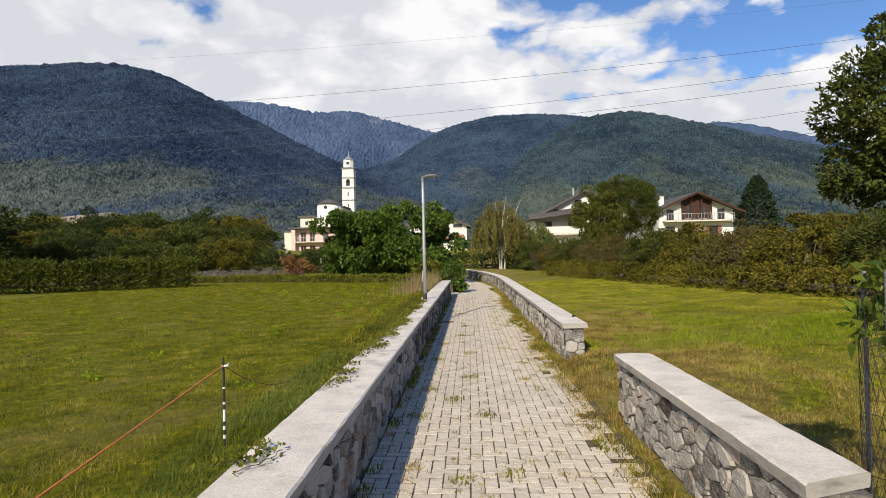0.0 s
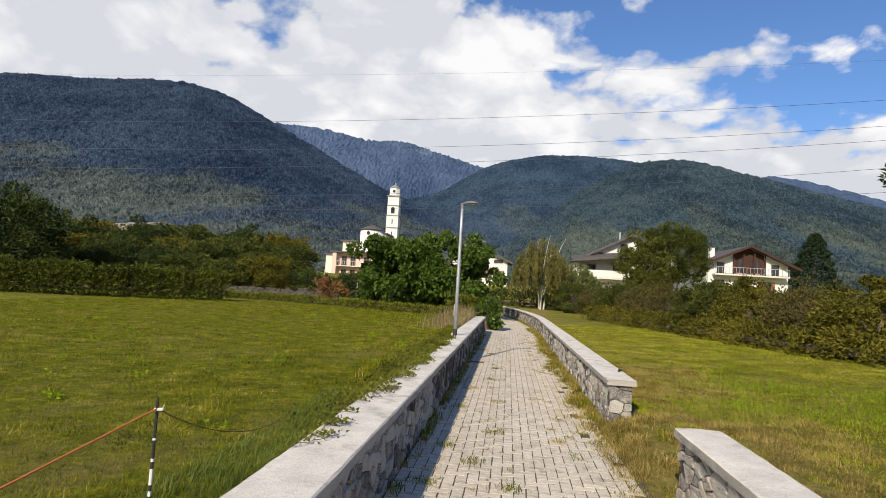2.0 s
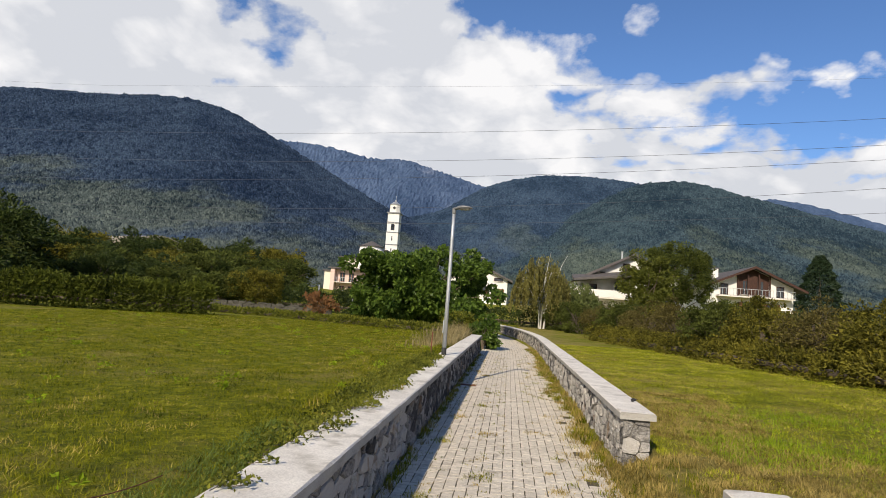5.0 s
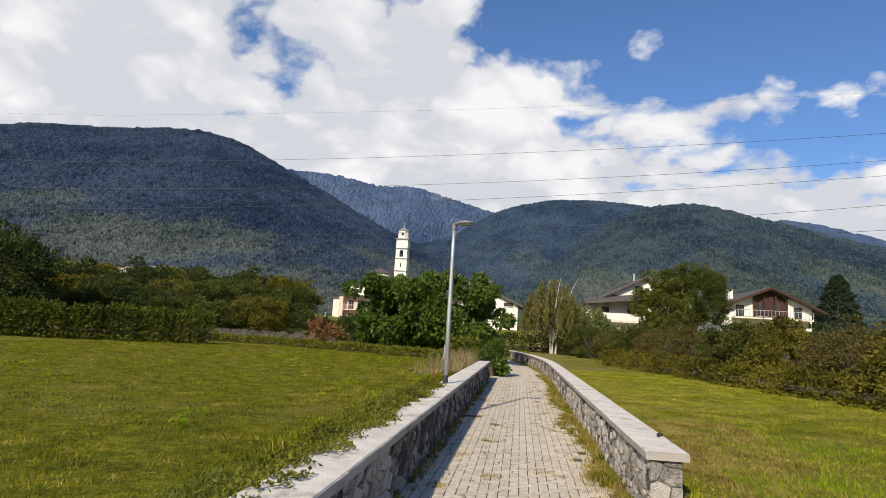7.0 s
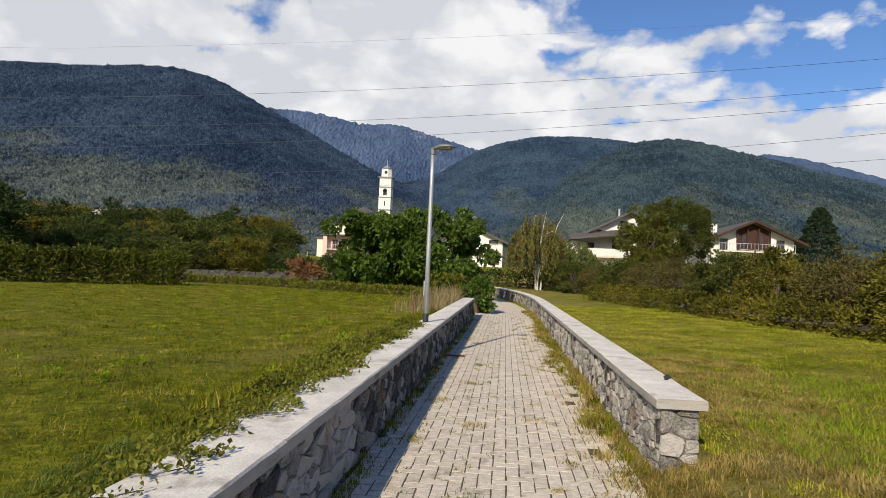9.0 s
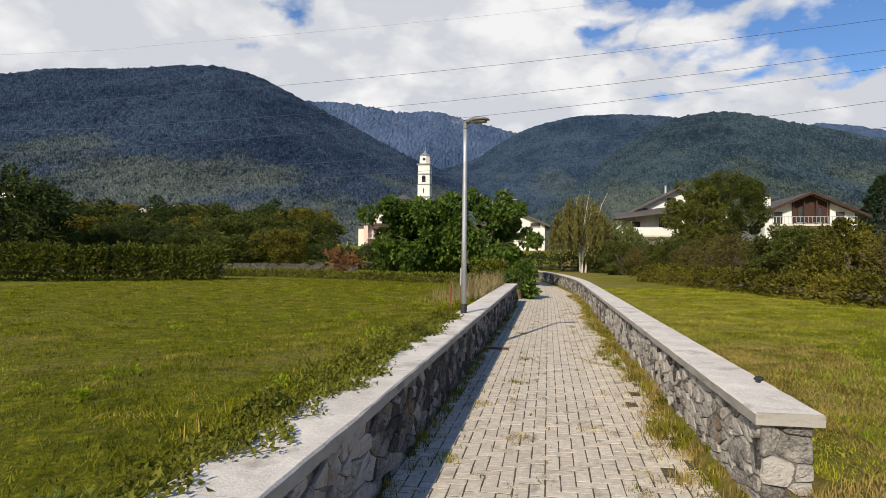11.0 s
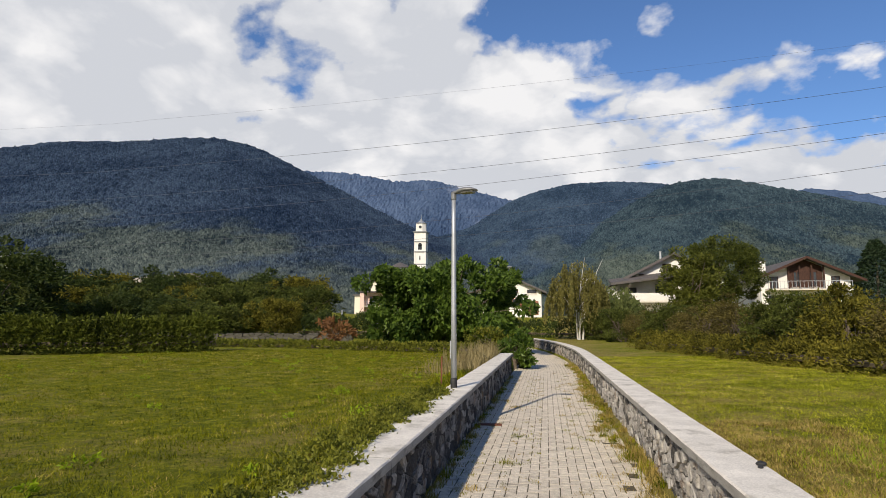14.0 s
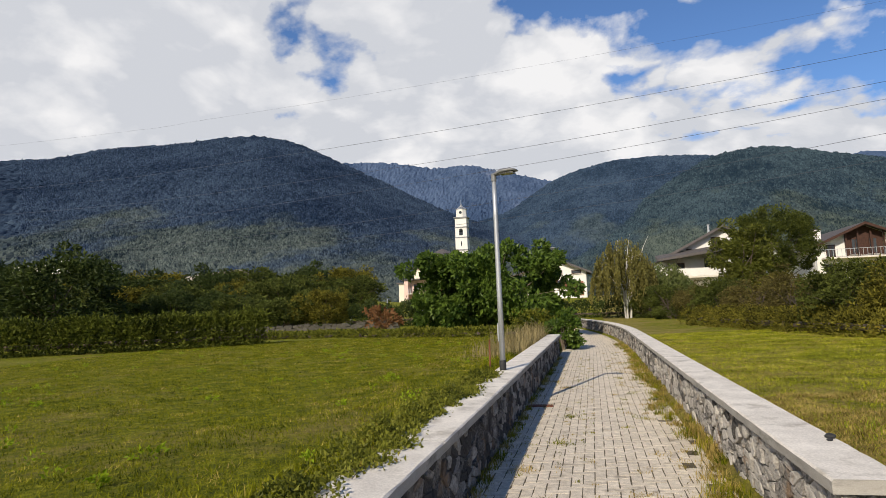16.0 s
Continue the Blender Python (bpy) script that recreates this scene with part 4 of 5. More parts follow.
# ---- power line ----
# height at the pylon, arm, fall and rise along the span
WIRES = ((20.8, 0.0, 0.8, 5.3), (17.8, -3.2, 5.9, 7.9), (15.9, -4.2, 9.0, 10.4), (15.9, 4.2, 12.6, 10.2), (13.1, -3.4, 14.6, 14.0), (12.0, 3.4, 14.3, 13.0))


def power_line():
    px, py = 38.0, 47.0
    tower = thing("electricity_pylon", px, py, ground_z(px, py), "grey lattice electricity pylon behind trees", "pylon")
    levels = ((17.8, 3.2), (15.9, 4.2), (12.6, 3.4))
    for sx in (-1, 1):
        for sy in (-1, 1):
            part("leg", tube([(1.6 * sx, 1.6 * sy, -0.2), (0.5 * sx, 0.5 * sy, 12), (0.25 * sx, 0.25 * sy, 22)], [0.09, 0.07, 0.05], 5), M["zinc"], tower)
    for k in range(11):
        z0, z1 = 2.0 * k, 2.0 * k + 2
        w0, w1 = 1.6 - 1.1 * min(1, z0 / 12) - 0.02 * max(0, z0 - 12), 1.6 - 1.1 * min(1, z1 / 12) - 0.02 * max(0, z1 - 12)
        for sx in (-1, 1):
            part("brace", tube([(w0 * sx, -w0, z0), (-w1 * sx, -w1, z1)], 0.035, 4), M["zinc"], tower)
            part("brace", tube([(w0 * sx, -w0, z0), (w1 * sx, w1, z1)], 0.035, 4), M["zinc"], tower)
    for z, reach in levels:
        for sx in (-1, 1):
            arm = part("cross_arm", tube([(0.3 * sx, 0, z - 0.9), (reach * sx, 0, z)], 0.05, 5), M["zinc"], tower)
            part("arm_tie", tube([(0.3 * sx, 0, z + 0.9), (reach * sx, 0, z)], 0.04, 5), M["zinc"], arm)
    # six conductors cross the valley from the pylon to the west
    for z, dx, fall, rise in WIRES:
        pts = []
        for k in range(61):
            t = k / 60
            x = px + dx - (150 + dx) * t
            pts.append((x, 47.0 + (60 - 47.0) * min(1, t * 1.9) ** 0.8 + 12 * max(0, t - 0.5), z - fall * t + rise * t * t))
        ob = part("power_cable", tube(pts, 0.014 if z < 20 else 0.006, 4), M["wire"])
        tagged(ob, "thin overhead power cable across the valley", "power cable", "overhead cables")


power_line()


# ---- buildings ----
def window_at(parent, x, y, z, w, h, frame_mat, shutters=None, divided=True):
    """A window in a wall that faces south: frame, panes and perhaps open shutters."""
    bm = bmesh.new()
    for a in ((x - w / 2, z, x - w / 2 + 0.09, z + h), (x + w / 2 - 0.09, z, x + w / 2, z + h), (x - w / 2, z, x + w / 2, z + 0.09), (x - w / 2, z + h - 0.09, x + w / 2, z + h)):
        add_box(bm, a[0], y - 0.06, a[1], a[2], y + 0.05, a[3])
    if divided:
        add_box(bm, x - 0.04, y - 0.05, z, x + 0.04, y + 0.05, z + h)
    win = part("window", bm, frame_mat, parent)
    part("pane", box(x - w / 2 + 0.05, y - 0.03, z + 0.05, x + w / 2 - 0.05, y - 0.01, z + h - 0.05), M["glass"], win)
    part("sill", box(x - w / 2 - 0.08, y - 0.16, z - 0.1, x + w / 2 + 0.08, y + 0.02, z - 0.01), M["coping"], win)
    if shutters:
        for sx in (-1, 1):
            bm = box(x + sx * (w / 2 + 0.26) - 0.24, y - 0.1, z, x + sx * (w / 2 + 0.26) + 0.24, y - 0.05, z + h)
            for k in range(int(h / 0.16)):
                add_box(bm, x + sx * (w / 2 + 0.26) - 0.2, y - 0.12, z + 0.06 + k * 0.16, x + sx * (w / 2 + 0.26) + 0.2, y - 0.1, z + 0.15 + k * 0.16)
            part("shutter", bm, shutters, win)


def gable_body(parent, x0, x1, y0, y1, z0, eave, apex, mat, xa=None):
    xa = (x0 + x1) / 2 if xa is None else xa
    bm = bmesh.new()
    a = [bm.verts.new((x, y0, z)) for x, z in ((x0, z0), (x1, z0), (x1, eave), (xa, apex), (x0, eave))]
    b = [bm.verts.new((v.co.x, y1, v.co.z)) for v in a]
    bm.faces.new(a), bm.faces.new(b[::-1])
    for j in range(5):
        bm.faces.new((a[j], b[j], b[(j + 1) % 5], a[(j + 1) % 5]))
    bmesh.ops.recalc_face_normals(bm, faces=bm.faces)
    return part("wall", bm, mat, parent)


def gable_roof(parent, x0, x1, y0, y1, eave, apex, mat, over=0.9, thick=0.28, xa=None, fascia=None):
    """Two roof slopes with an overhang, a ridge and barge boards."""
    xa = (x0 + x1) / 2 if xa is None else xa
    for side, xe in ((-1, x0), (1, x1)):
        k = (apex - eave) / abs(xa - xe)
        xo, zo = xe + side * over, eave - over * k
        bm = bmesh.new()
        a = [bm.verts.new((x, y0 - over, z)) for x, z in ((xa, apex + 0.02), (xo, zo + 0.02), (xo, zo + thick), (xa, apex + thick))]
        b = [bm.verts.new((v.co.x, y1 + over, v.co.z)) for v in a]
        bm.faces.new(a), bm.faces.new(b[::-1])
        for j in range(4):
            bm.faces.new((a[j], b[j], b[(j + 1) % 4], a[(j + 1) % 4]))
        bmesh.ops.recalc_face_normals(bm, faces=bm.faces)
        roof = part("roof", bm, mat, parent)
        if fascia:
            bm = bmesh.new()
            f = [bm.verts.new((x, y, z)) for y in (y0 - over - 0.06, y0 - over - 0.01) for x, z in ((xa, apex - 0.12), (xo, zo - 0.12), (xo, zo + 0.2), (xa, apex + 0.2))]
            for q in ((0, 1, 2, 3), (7, 6, 5, 4), (0, 4, 5, 1), (1, 5, 6, 2), (2, 6, 7, 3), (3, 7, 4, 0)):
                bm.faces.new([f[i] for i in q])
            part("barge_board", bm, fascia, roof)


def balcony(parent, x0, x1, y, z, deep, mat, rail, solid=False):
    bal = part("balcony", box(x0, y - deep, z - 0.18, x1, y + 0.02, z), mat, parent)
    if solid:
        part("parapet", box(x0, y - deep - 0.02, z + 0.004, x1, y - deep + 0.1, z + 0.9), rail, bal)
    else:
        part("handrail", box(x0, y - deep + 0.02, z + 0.92, x1, y - deep + 0.08, z + 0.98), rail, bal)
        n = int((x1 - x0) / 0.45)
        for k in range(n + 1):
            x = x0 + 0.03 + (x1 - x0 - 0.06) * k / n
            part("baluster", box(x - 0.02, y - deep + 0.03, z, x + 0.02, y - deep + 0.07, z + 0.93), rail, bal)


def chimney(parent, x, y, z0, z1, mat):
    c = part("chimney", box(x - 0.35, y - 0.35, z0, x + 0.35, y + 0.35, z1), mat, parent)
    part("chimney_cap", box(x - 0.45, y - 0.45, z1 + 0.004, x + 0.45, y + 0.45, z1 + 0.12), M["roof"], c)


def houses():
    # house with a dark timber loggia under its gable
    h = thing("house", -0.9, 0, 0, "white gabled house with dark timber loggia and balcony", "house", "village houses")
    x0, x1, y, ev, ap = 28.9, 39.6, 90.0, 7.6, 10.0
    gable_body(h, x0, x1, y, y + 12, 0.5, ev, ap, M["render"])
    gable_roof(h, x0, x1, y, y + 12, ev, ap, M["roof"], 1.3, 0.2, fascia=M["wood"])
    # flat panel: the recess and its deep shade are only dark colour
    bm = bmesh.new()
    out = [bm.verts.new((x, q, z)) for q in (y - 0.06, y - 0.01) for x, z in ((32.3, 6.3), (36.4, 6.3), (36.4, 8.95), (34.25, 9.92), (32.3, 9.05))]
    bm.faces.new(out[:5]), bm.faces.new(out[:4:-1])
    for j in range(5):
        bm.faces.new((out[j], out[j + 5], out[(j + 1) % 5 + 5], out[(j + 1) % 5]))
    bmesh.ops.recalc_face_normals(bm, faces=bm.faces)
    loggia = part("loggia", bm, M["wood"], h, "dark brown timber loggia panel with painted recess shade")
    for x in (32.3, 33.6, 35.0, 36.4):
        part("post", box(x - 0.09, y - 0.55, 6.1, x + 0.09, y - 0.4, 9.1), M["wood"], loggia)
    window_at(h, 33.4, y - 0.1, 6.4, 0.9, 1.9, M["wood"])
    window_at(h, 35.3, y - 0.1, 6.4, 0.9, 1.9, M["wood"])
    balcony(h, 29.6, 39.3, y, 6.1, 1.3, M["coping"], M["zinc"])
    window_at(h, 30.7, y, 6.2, 1.0, 1.5, M["wood"])
    window_at(h, 37.9, y, 6.2, 1.0, 1.5, M["wood"])
    for x in (30.6, 33.6, 36.8):
        window_at(h, x, y, 3.6, 1.2, 1.7, M["wood"], M["shutter"] if x > 32 else None)
    part("downpipe", tube([(29.0, y - 0.1, 0.6), (29.0, y - 0.1, 7.7)], 0.07, 6), M["zinc"], h)
    chimney(h, 31.0, y + 5, 8.5, 10.1, M["render"])
    # large white house with a lower canopy roof and balconies
    h = thing("house", 0, 0, 0, "large white house with canopy roof and balconies", "house", "village houses")
    x0, x1, y, ev, ap = 9.6, 22.6, 82.0, 6.6, 9.9
    gable_body(h, x0, x1, y, y + 13, 0.5, ev, ap, M["render"])
    gable_roof(h, x0, x1, y, y + 13, ev, ap, M["roof"], 0.8, 0.2, fascia=M["roof"])
    part("side_wing", box(9.0, y - 1.6, 0.5, 9.5, y + 6, 6.1), M["render"], h)
    bm = box(8.6, y - 2.6, 6.15, 15.5, y + 0.0, 6.42)
    for v in bm.verts:
        v.co.z += 0.12 * (v.co.x - 8.6) + 0.22 * (v.co.y - y + 2.6)
    part("canopy_roof", bm, M["roof"], h)
    balcony(h, 9.5, 15.6, y, 4.35, 1.8, M["coping"], M["render"], True)
    balcony(h, 9.5, 15.6, y, 1.6, 1.8, M["coping"], M["zinc"])
    window_at(h, 14.6, y, 4.4, 1.5, 2.1, M["render"])
    window_at(h, 11.2, y, 4.5, 1.2, 1.5, M["wood"])
    window_at(h, 14.9, y, 1.7, 1.6, 1.7, M["wood"])
    window_at(h, 11.4, y, 1.7, 1.2, 1.6, M["wood"])
    window_at(h, 15.3, y, 7.6, 0.9, 1.2, M["wood"])
    window_at(h, 12.4, y, 6.9, 0.6, 0.7, M["wood"])
    part("attic_balcony", box(13.6, y - 0.9, 6.9, 17.6, y, 7.25), M["wood"], h)
    part("flue_pipe", tube([(15.4, y + 4, 9.0), (15.4, y + 4, 10.7), (15.4, y + 4, 10.75)], [0.13, 0.13, 0.2], 10), M["zinc"], h)
    # low white house beyond the bend
    h = thing("house", 0, 0, 0, "low white house with brown shutters and gable roof", "house", "village houses")
    x0, x1, y, ev, ap = -10.4, 0.4, 112.0, 7.3, 9.7
    gable_body(h, x0, x1, y, y + 10, 1.0, ev, ap, M["render"])
    gable_roof(h, x0, x1, y, y + 10, ev, ap, M["roof"], 0.9, 0.22, fascia=M["roof"])
    for x in (-7.6, -3.9):
        window_at(h, x, y, 7.0, 0.8, 0.6, M["wood"], None, False)
    window_at(h, -1.2, y, 6.9, 1.6, 0.6, M["wood"], None, False)
    window_at(h, -3.9, y, 4.6, 1.1, 1.3, M["wood"], M["shutter"])
    window_at(h, -7.6, y, 4.6, 1.1, 1.3, M["wood"], M["shutter"])
    part("garage_door", box(-2.0, y - 0.05, 3.2, -0.1, y + 0.02, 5.6), M["shutter"], h, "brown wooden double door")
    # pink house with two balconies below the church
    h = thing("house", 0, 0, 0, "pale pink house with two long balconies and flat eaves", "house", "village houses")
    x0, x1, y = -37.0, -28.6, 134.0
    part("wall", box(x0, y, 1.0, x1, y + 9, 8.3), M["pink"], h)
    part("roof", box(x0 - 1.4, y - 1.8, 8.304, x1 + 1.0, y + 9.6, 8.6), M["roof"], h)
    part("side_wing", box(x0 - 0.9, y - 1.5, 1.0, x0 - 0.01, y + 3, 8.25), M["pink"], h)
    for z in (5.5, 2.6):
        balcony(h, x0, x1, y, z, 1.5, M["coping"], M["zinc"])
        for x in (-35.6, -33.6, -30.6):
            window_at(h, x, y, z + 0.05, 1.2, 2.0, M["shutter"])
    # flat-roofed building far off on the terrace
    h = thing("apartment_building", 0, 0, 0, "far white flat-roofed building on a terrace", "building", "village houses")
    part("wall", box(-146, 126, 8, -116, 138, 15.6), M["render"], h)
    part("roof", box(-146.5, 125.4, 15.604, -115.5, 138.6, 16.0), M["coping"], h)
    for k in range(8):
        window_at(h, -143.5 + 3.6 * k, 126, 12.6, 1.5, 1.4, M["glass"], None, False)
    part("roof_house", box(-124, 129, 16.004, -120, 133, 17.6), M["render"], h)


houses()


def church():
    c = thing("church", 0, 0, 0, "cream and white parish church with round apse", "church")
    bm = bmesh.new()
    bmesh.ops.create_cone(bm, cap_ends=True, segments=28, radius1=2.95, radius2=2.95, depth=15.0, matrix=Matrix.Translation((-33.6, 151, 7.6)))
    part("apse", bm, M["render"], c, "round white apse", True)
    bm = bmesh.new()
    bmesh.ops.create_cone(bm, cap_ends=True, segments=28, radius1=3.35, radius2=0.25, depth=1.4, matrix=Matrix.Translation((-33.6, 151, 15.8)))
    part("apse_roof", bm, M["roof"], c)
    part("nave", box(-41.2, 152, 1.0, -30.8, 176, 12.0), M["cream"], c)
    part("nave_roof", box(-41.8, 151.6, 12.004, -30.2, 176.4, 12.5), M["roof"], c)
    part("transept", box(-37.2, 155, 12.5, -31.0, 165, 14.6), M["cream"], c)
    bm = box(-37.6, 154.6, 14.604, -30.6, 165.4, 15.0)
    part("transept_roof", bm, M["roof"], c)
    part("sacristy", box(-45.6, 153, 1.0, -41.3, 163, 8.6), M["cream"], c)
    part("sacristy_roof", box(-46.0, 152.6, 8.604, -41.2, 163.4, 8.9), M["roof"], c)
    for x in (-39.6, -37.4):
        window_at(c, x, 152, 10.2, 0.7, 0.9, M["wood"], None, False)
    window_at(c, -36.0, 155, 13.1, 0.8, 0.9, M["wood"], None, False)
    part("oculus", tube([(-33.9, 148.0, 14.2), (-33.9, 147.98, 14.2), (-33.9, 147.9, 14.2)], [0.45, 0.45, 0.35], 14), M["glass"], c)
    t = thing("bell_tower", -31.3, 165, 0.5, "tall slender white bell tower with grey bands", "bell tower")
    part("shaft", box(-1.55, -1.55, 0, 1.55, 1.55, 25.2), M["render"], t)
    for z in (10.4, 13.3, 16.6, 19.9, 22.6):
        part("band", box(-1.68, -1.68, z, 1.68, 1.68, z + 0.28), M["lampgrey"], t, "grey stone band")
    # pilaster strips leave sunk panels
    for z0, z1 in ((10.7, 13.3), (13.6, 16.6), (16.9, 19.9)):
        for x in (-1.4, 1.4):
            part("pilaster", box(x - 0.2, -1.62, z0, x + 0.2, -1.55, z1), M["render"], t)
        part("slit", box(-0.14, -1.575, (z0 + z1) / 2 - 0.6, 0.14, -1.54, (z0 + z1) / 2 + 0.6), M["glass"], t)
    bm = box(-0.5, -1.58, 20.6, 0.5, -1.5, 21.9)
    bmesh.ops.create_cone(bm, cap_ends=True, segments=20, radius1=0.5, radius2=0.5, depth=0.08, matrix=Matrix.Translation((0, -1.54, 21.9)) @ Matrix.Rotation(math.pi / 2, 4, "X"))
    part("belfry_opening", bm, M["glass"], t, "dark arched belfry opening")
    part("cornice", box(-1.85, -1.85, 25.2, 1.85, 1.85, 25.5), M["lampgrey"], t)
    bm = bmesh.new()
    bmesh.ops.create_cone(bm, cap_ends=True, segments=8, radius1=1.5, radius2=1.4, depth=2.2, matrix=Matrix.Translation((0, 0, 26.6)) @ Matrix.Rotation(math.pi / 8, 4, "Z"))
    part("drum", bm, M["render"], t)
    part("drum_oculus", tube([(0, -1.42, 26.7), (0, -1.36, 26.7)], [0.4, 0.4], 12), M["glass"], t)
    bm = bmesh.new()
    bmesh.ops.create_cone(bm, cap_ends=True, segments=8, radius1=1.6, radius2=0.35, depth=0.9, matrix=Matrix.Translation((0, 0, 28.15)) @ Matrix.Rotation(math.pi / 8, 4, "Z"))
    part("dome", bm, M["zinc"], t)
    part("finial", tube([(0, 0, 28.5), (0, 0, 28.9), (0, 0, 29.1), (0, 0, 30.2)], [0.2, 0.28, 0.06, 0.04], 8), M["zinc"], t)


church()


# ---- terrace bank and ruined wall to the west ----
def terrace():
    vs, fs = [], []
    xs, ts = np.linspace(-190, -30, 90), np.linspace(0, 1, 24)
    for i, x in enumerate(xs):
        crest = (12.6 - 12.5 * smooth(-82, -56, x)) * (0.94 + 0.06 * math.sin(x * 0.21))
        for t in ts:
            y = 88 + 52 * t + 6 * noise.noise((x * 0.03, t, 2.0))
            step = 0.5 * t + 0.5 * smooth(0.62, 0.80, t)
            vs.append((x, y, 0.9 + crest * step + 0.5 * noise.noise((x * 0.2, y * 0.2, 1.0)) * (t > 0)))
    n = len(ts)
    fs = [(i * n + j, i * n + j + 1, (i + 1) * n + j + 1, (i + 1) * n + j) for i in range(len(xs) - 1) for j in range(n - 1)]
    mat = surface("dry terraced bank", (0.07, 0.075, 0.03), (0.24, 0.20, 0.13), 0.25, 2.2, 0.95, bump=0.8, dist=0.3, stain=(0.34, 0.30, 0.25), stain_scale=0.12, stain_at=0.52)
    tagged(part_np("terrace_bank", vs, fs, mat, smooth=True), "dry terraced bank with pale rocky crest", "bank", kind="structure")
    rng = random.Random(77)
    ruin = thing("dry_stone_wall", 0, 0, 0, "ruined low dry stone wall before the wood", "stone wall")
    p, q = Vector((-27, 43.5, 0)), Vector((-11.5, 45.5, 0))
    d = (q - p).normalized()
    nrm = Vector((d.y, -d.x, 0))
    base = ground_z(-19, 44.5)
    for poly in rubble((q - p).length, 0.72, rng, 0.42, 0.2):
        bm = bmesh.new()
        add_stone(bm, poly, lambda s, z, o: tuple(p + d * s + nrm * o + Vector((0, 0, base - 0.1 + z))), rng, 0.012, 0.10)
        part("stone", bm, M["ruin"], ruin)
    bm = bmesh.new()
    a = p - nrm * 0.05
    for k in range(40):
        s0, s1 = (q - p).length * k / 40, (q - p).length * (k + 1) / 40
        h = 0.42 + 0.08 * math.sin(k * 1.7)
        c = a + d * (s0 + s1) / 2
        add_box(bm, c.x - 0.22, c.y - 0.12, base - 0.15, c.x + 0.22, c.y + 0.08, base + h)
    part("mortar_core", bm, M["ruin"], ruin)
    # slim posts of the garden fence
    for x, y, h in ((-16.5, 58, 2.3), (-13.0, 57, 1.5), (-20.4, 59, 1.4), (-10.8, 57, 1.3)):
        post = part("fence_post", tube([(x, y, ground_z(x, y) - 0.05), (x, y, ground_z(x, y) + h)], 0.06, 6), M["zinc"])
        tagged(post, "pale slim garden fence post", "post", "fence posts")


terrace()


# ---- paving ----
def paving():
    """Oblong blocks in a square herringbone, a little uneven, that follows the bend."""
    path = thing("path_paving", label="pale concrete block paving with weeds in the joints", category="paving", kind="structure")
    rng = np.random.default_rng(14)
    unit, gap, cols = 0.106, 0.0105, 21
    blocks = []
    for j in range(-30, 500):
        for i in range(-1, cols):
            d = (i - j) % 4
            if d not in (0, 3):
                continue
            nx, ny = (2, 1) if d == 0 else (1, 2)
            x0, x1 = max(0, i), min(cols, i + nx)
            if x1 <= x0 or (x0 > 17 and rng.random() < 0.02 + 0.05 * (x0 - 17)):
                continue
            blocks.append((-0.03 + unit * (x0 + x1) / 2, unit * (j + ny / 2), (x1 - x0) * unit / 2, ny * unit / 2))
    b = np.array(blocks)
    n = len(b)
    lift = np.abs(rng.normal(0, 0.0007, n)) - 0.001 * np.clip((b[:, 0] - 1.9) / 0.3, 0, 1)
    tip, turn = rng.normal(0, 0.005, (n, 2)), rng.normal(0, 0.010, n)
    slip = rng.normal(0, 0.0013, (n, 2))

    def shape(hx, hy):
        ring = lambda d, z: [(sx * (hx - gap / 2 - d), sy * (hy - gap / 2 - d), z) for sx, sy in ((-1, -1), (1, -1), (1, 1), (-1, 1))]
        return np.array(ring(0, -0.035) + ring(0, -0.0012) + ring(0.0015, 0.0))

    quads = np.array([(j, (j + 1) % 4, (j + 1) % 4 + 4, j + 4) for j in range(4)] + [(j + 4, (j + 1) % 4 + 4, (j + 1) % 4 + 8, j + 8) for j in range(4)] + [(8, 9, 10, 11)])
    near = (b[:, 1] > 4.4) & (b[:, 1] < 7.3)
    vs, fs = [], []
    for m, i in enumerate(np.flatnonzero(~near)):
        x, y, hx, hy = b[i]
        v = shape(hx, hy)
        c, q = math.cos(turn[i]), math.sin(turn[i])
        z = v[:, 2] + lift[i] + tip[i, 0] * v[:, 0] + tip[i, 1] * v[:, 1]
        vs.append(np.stack([x + slip[i, 0] + bend(y) + v[:, 0] * c - v[:, 1] * q, y + slip[i, 1] + v[:, 0] * q + v[:, 1] * c, z], 1))
        fs.append(quads + 12 * m)
    tagged(part_np("paver_field", np.concatenate(vs), np.concatenate(fs), M["paver"], path), kind="stuff")
    # blocks of the near stretch one by one, on shared meshes
    meshes = {}
    for i in np.flatnonzero(near):
        x, y, hx, hy = b[i]
        key = (round(hx, 3), round(hy, 3))
        if key not in meshes:
            me = bpy.data.meshes.new("paver")
            me.from_pydata([tuple(p) for p in shape(hx, hy)], [], [tuple(int(t) for t in q) for q in quads])
            meshes[key] = finish(me, M["paver"])
        ob = new("paver", meshes[key])
        ob.parent = path
        ob.matrix_basis = Matrix.LocRotScale((x + slip[i, 0], y + slip[i, 1], lift[i]), Euler((tip[i, 1], -tip[i, 0], turn[i] + (math.pi if i % 2 else 0))), None)


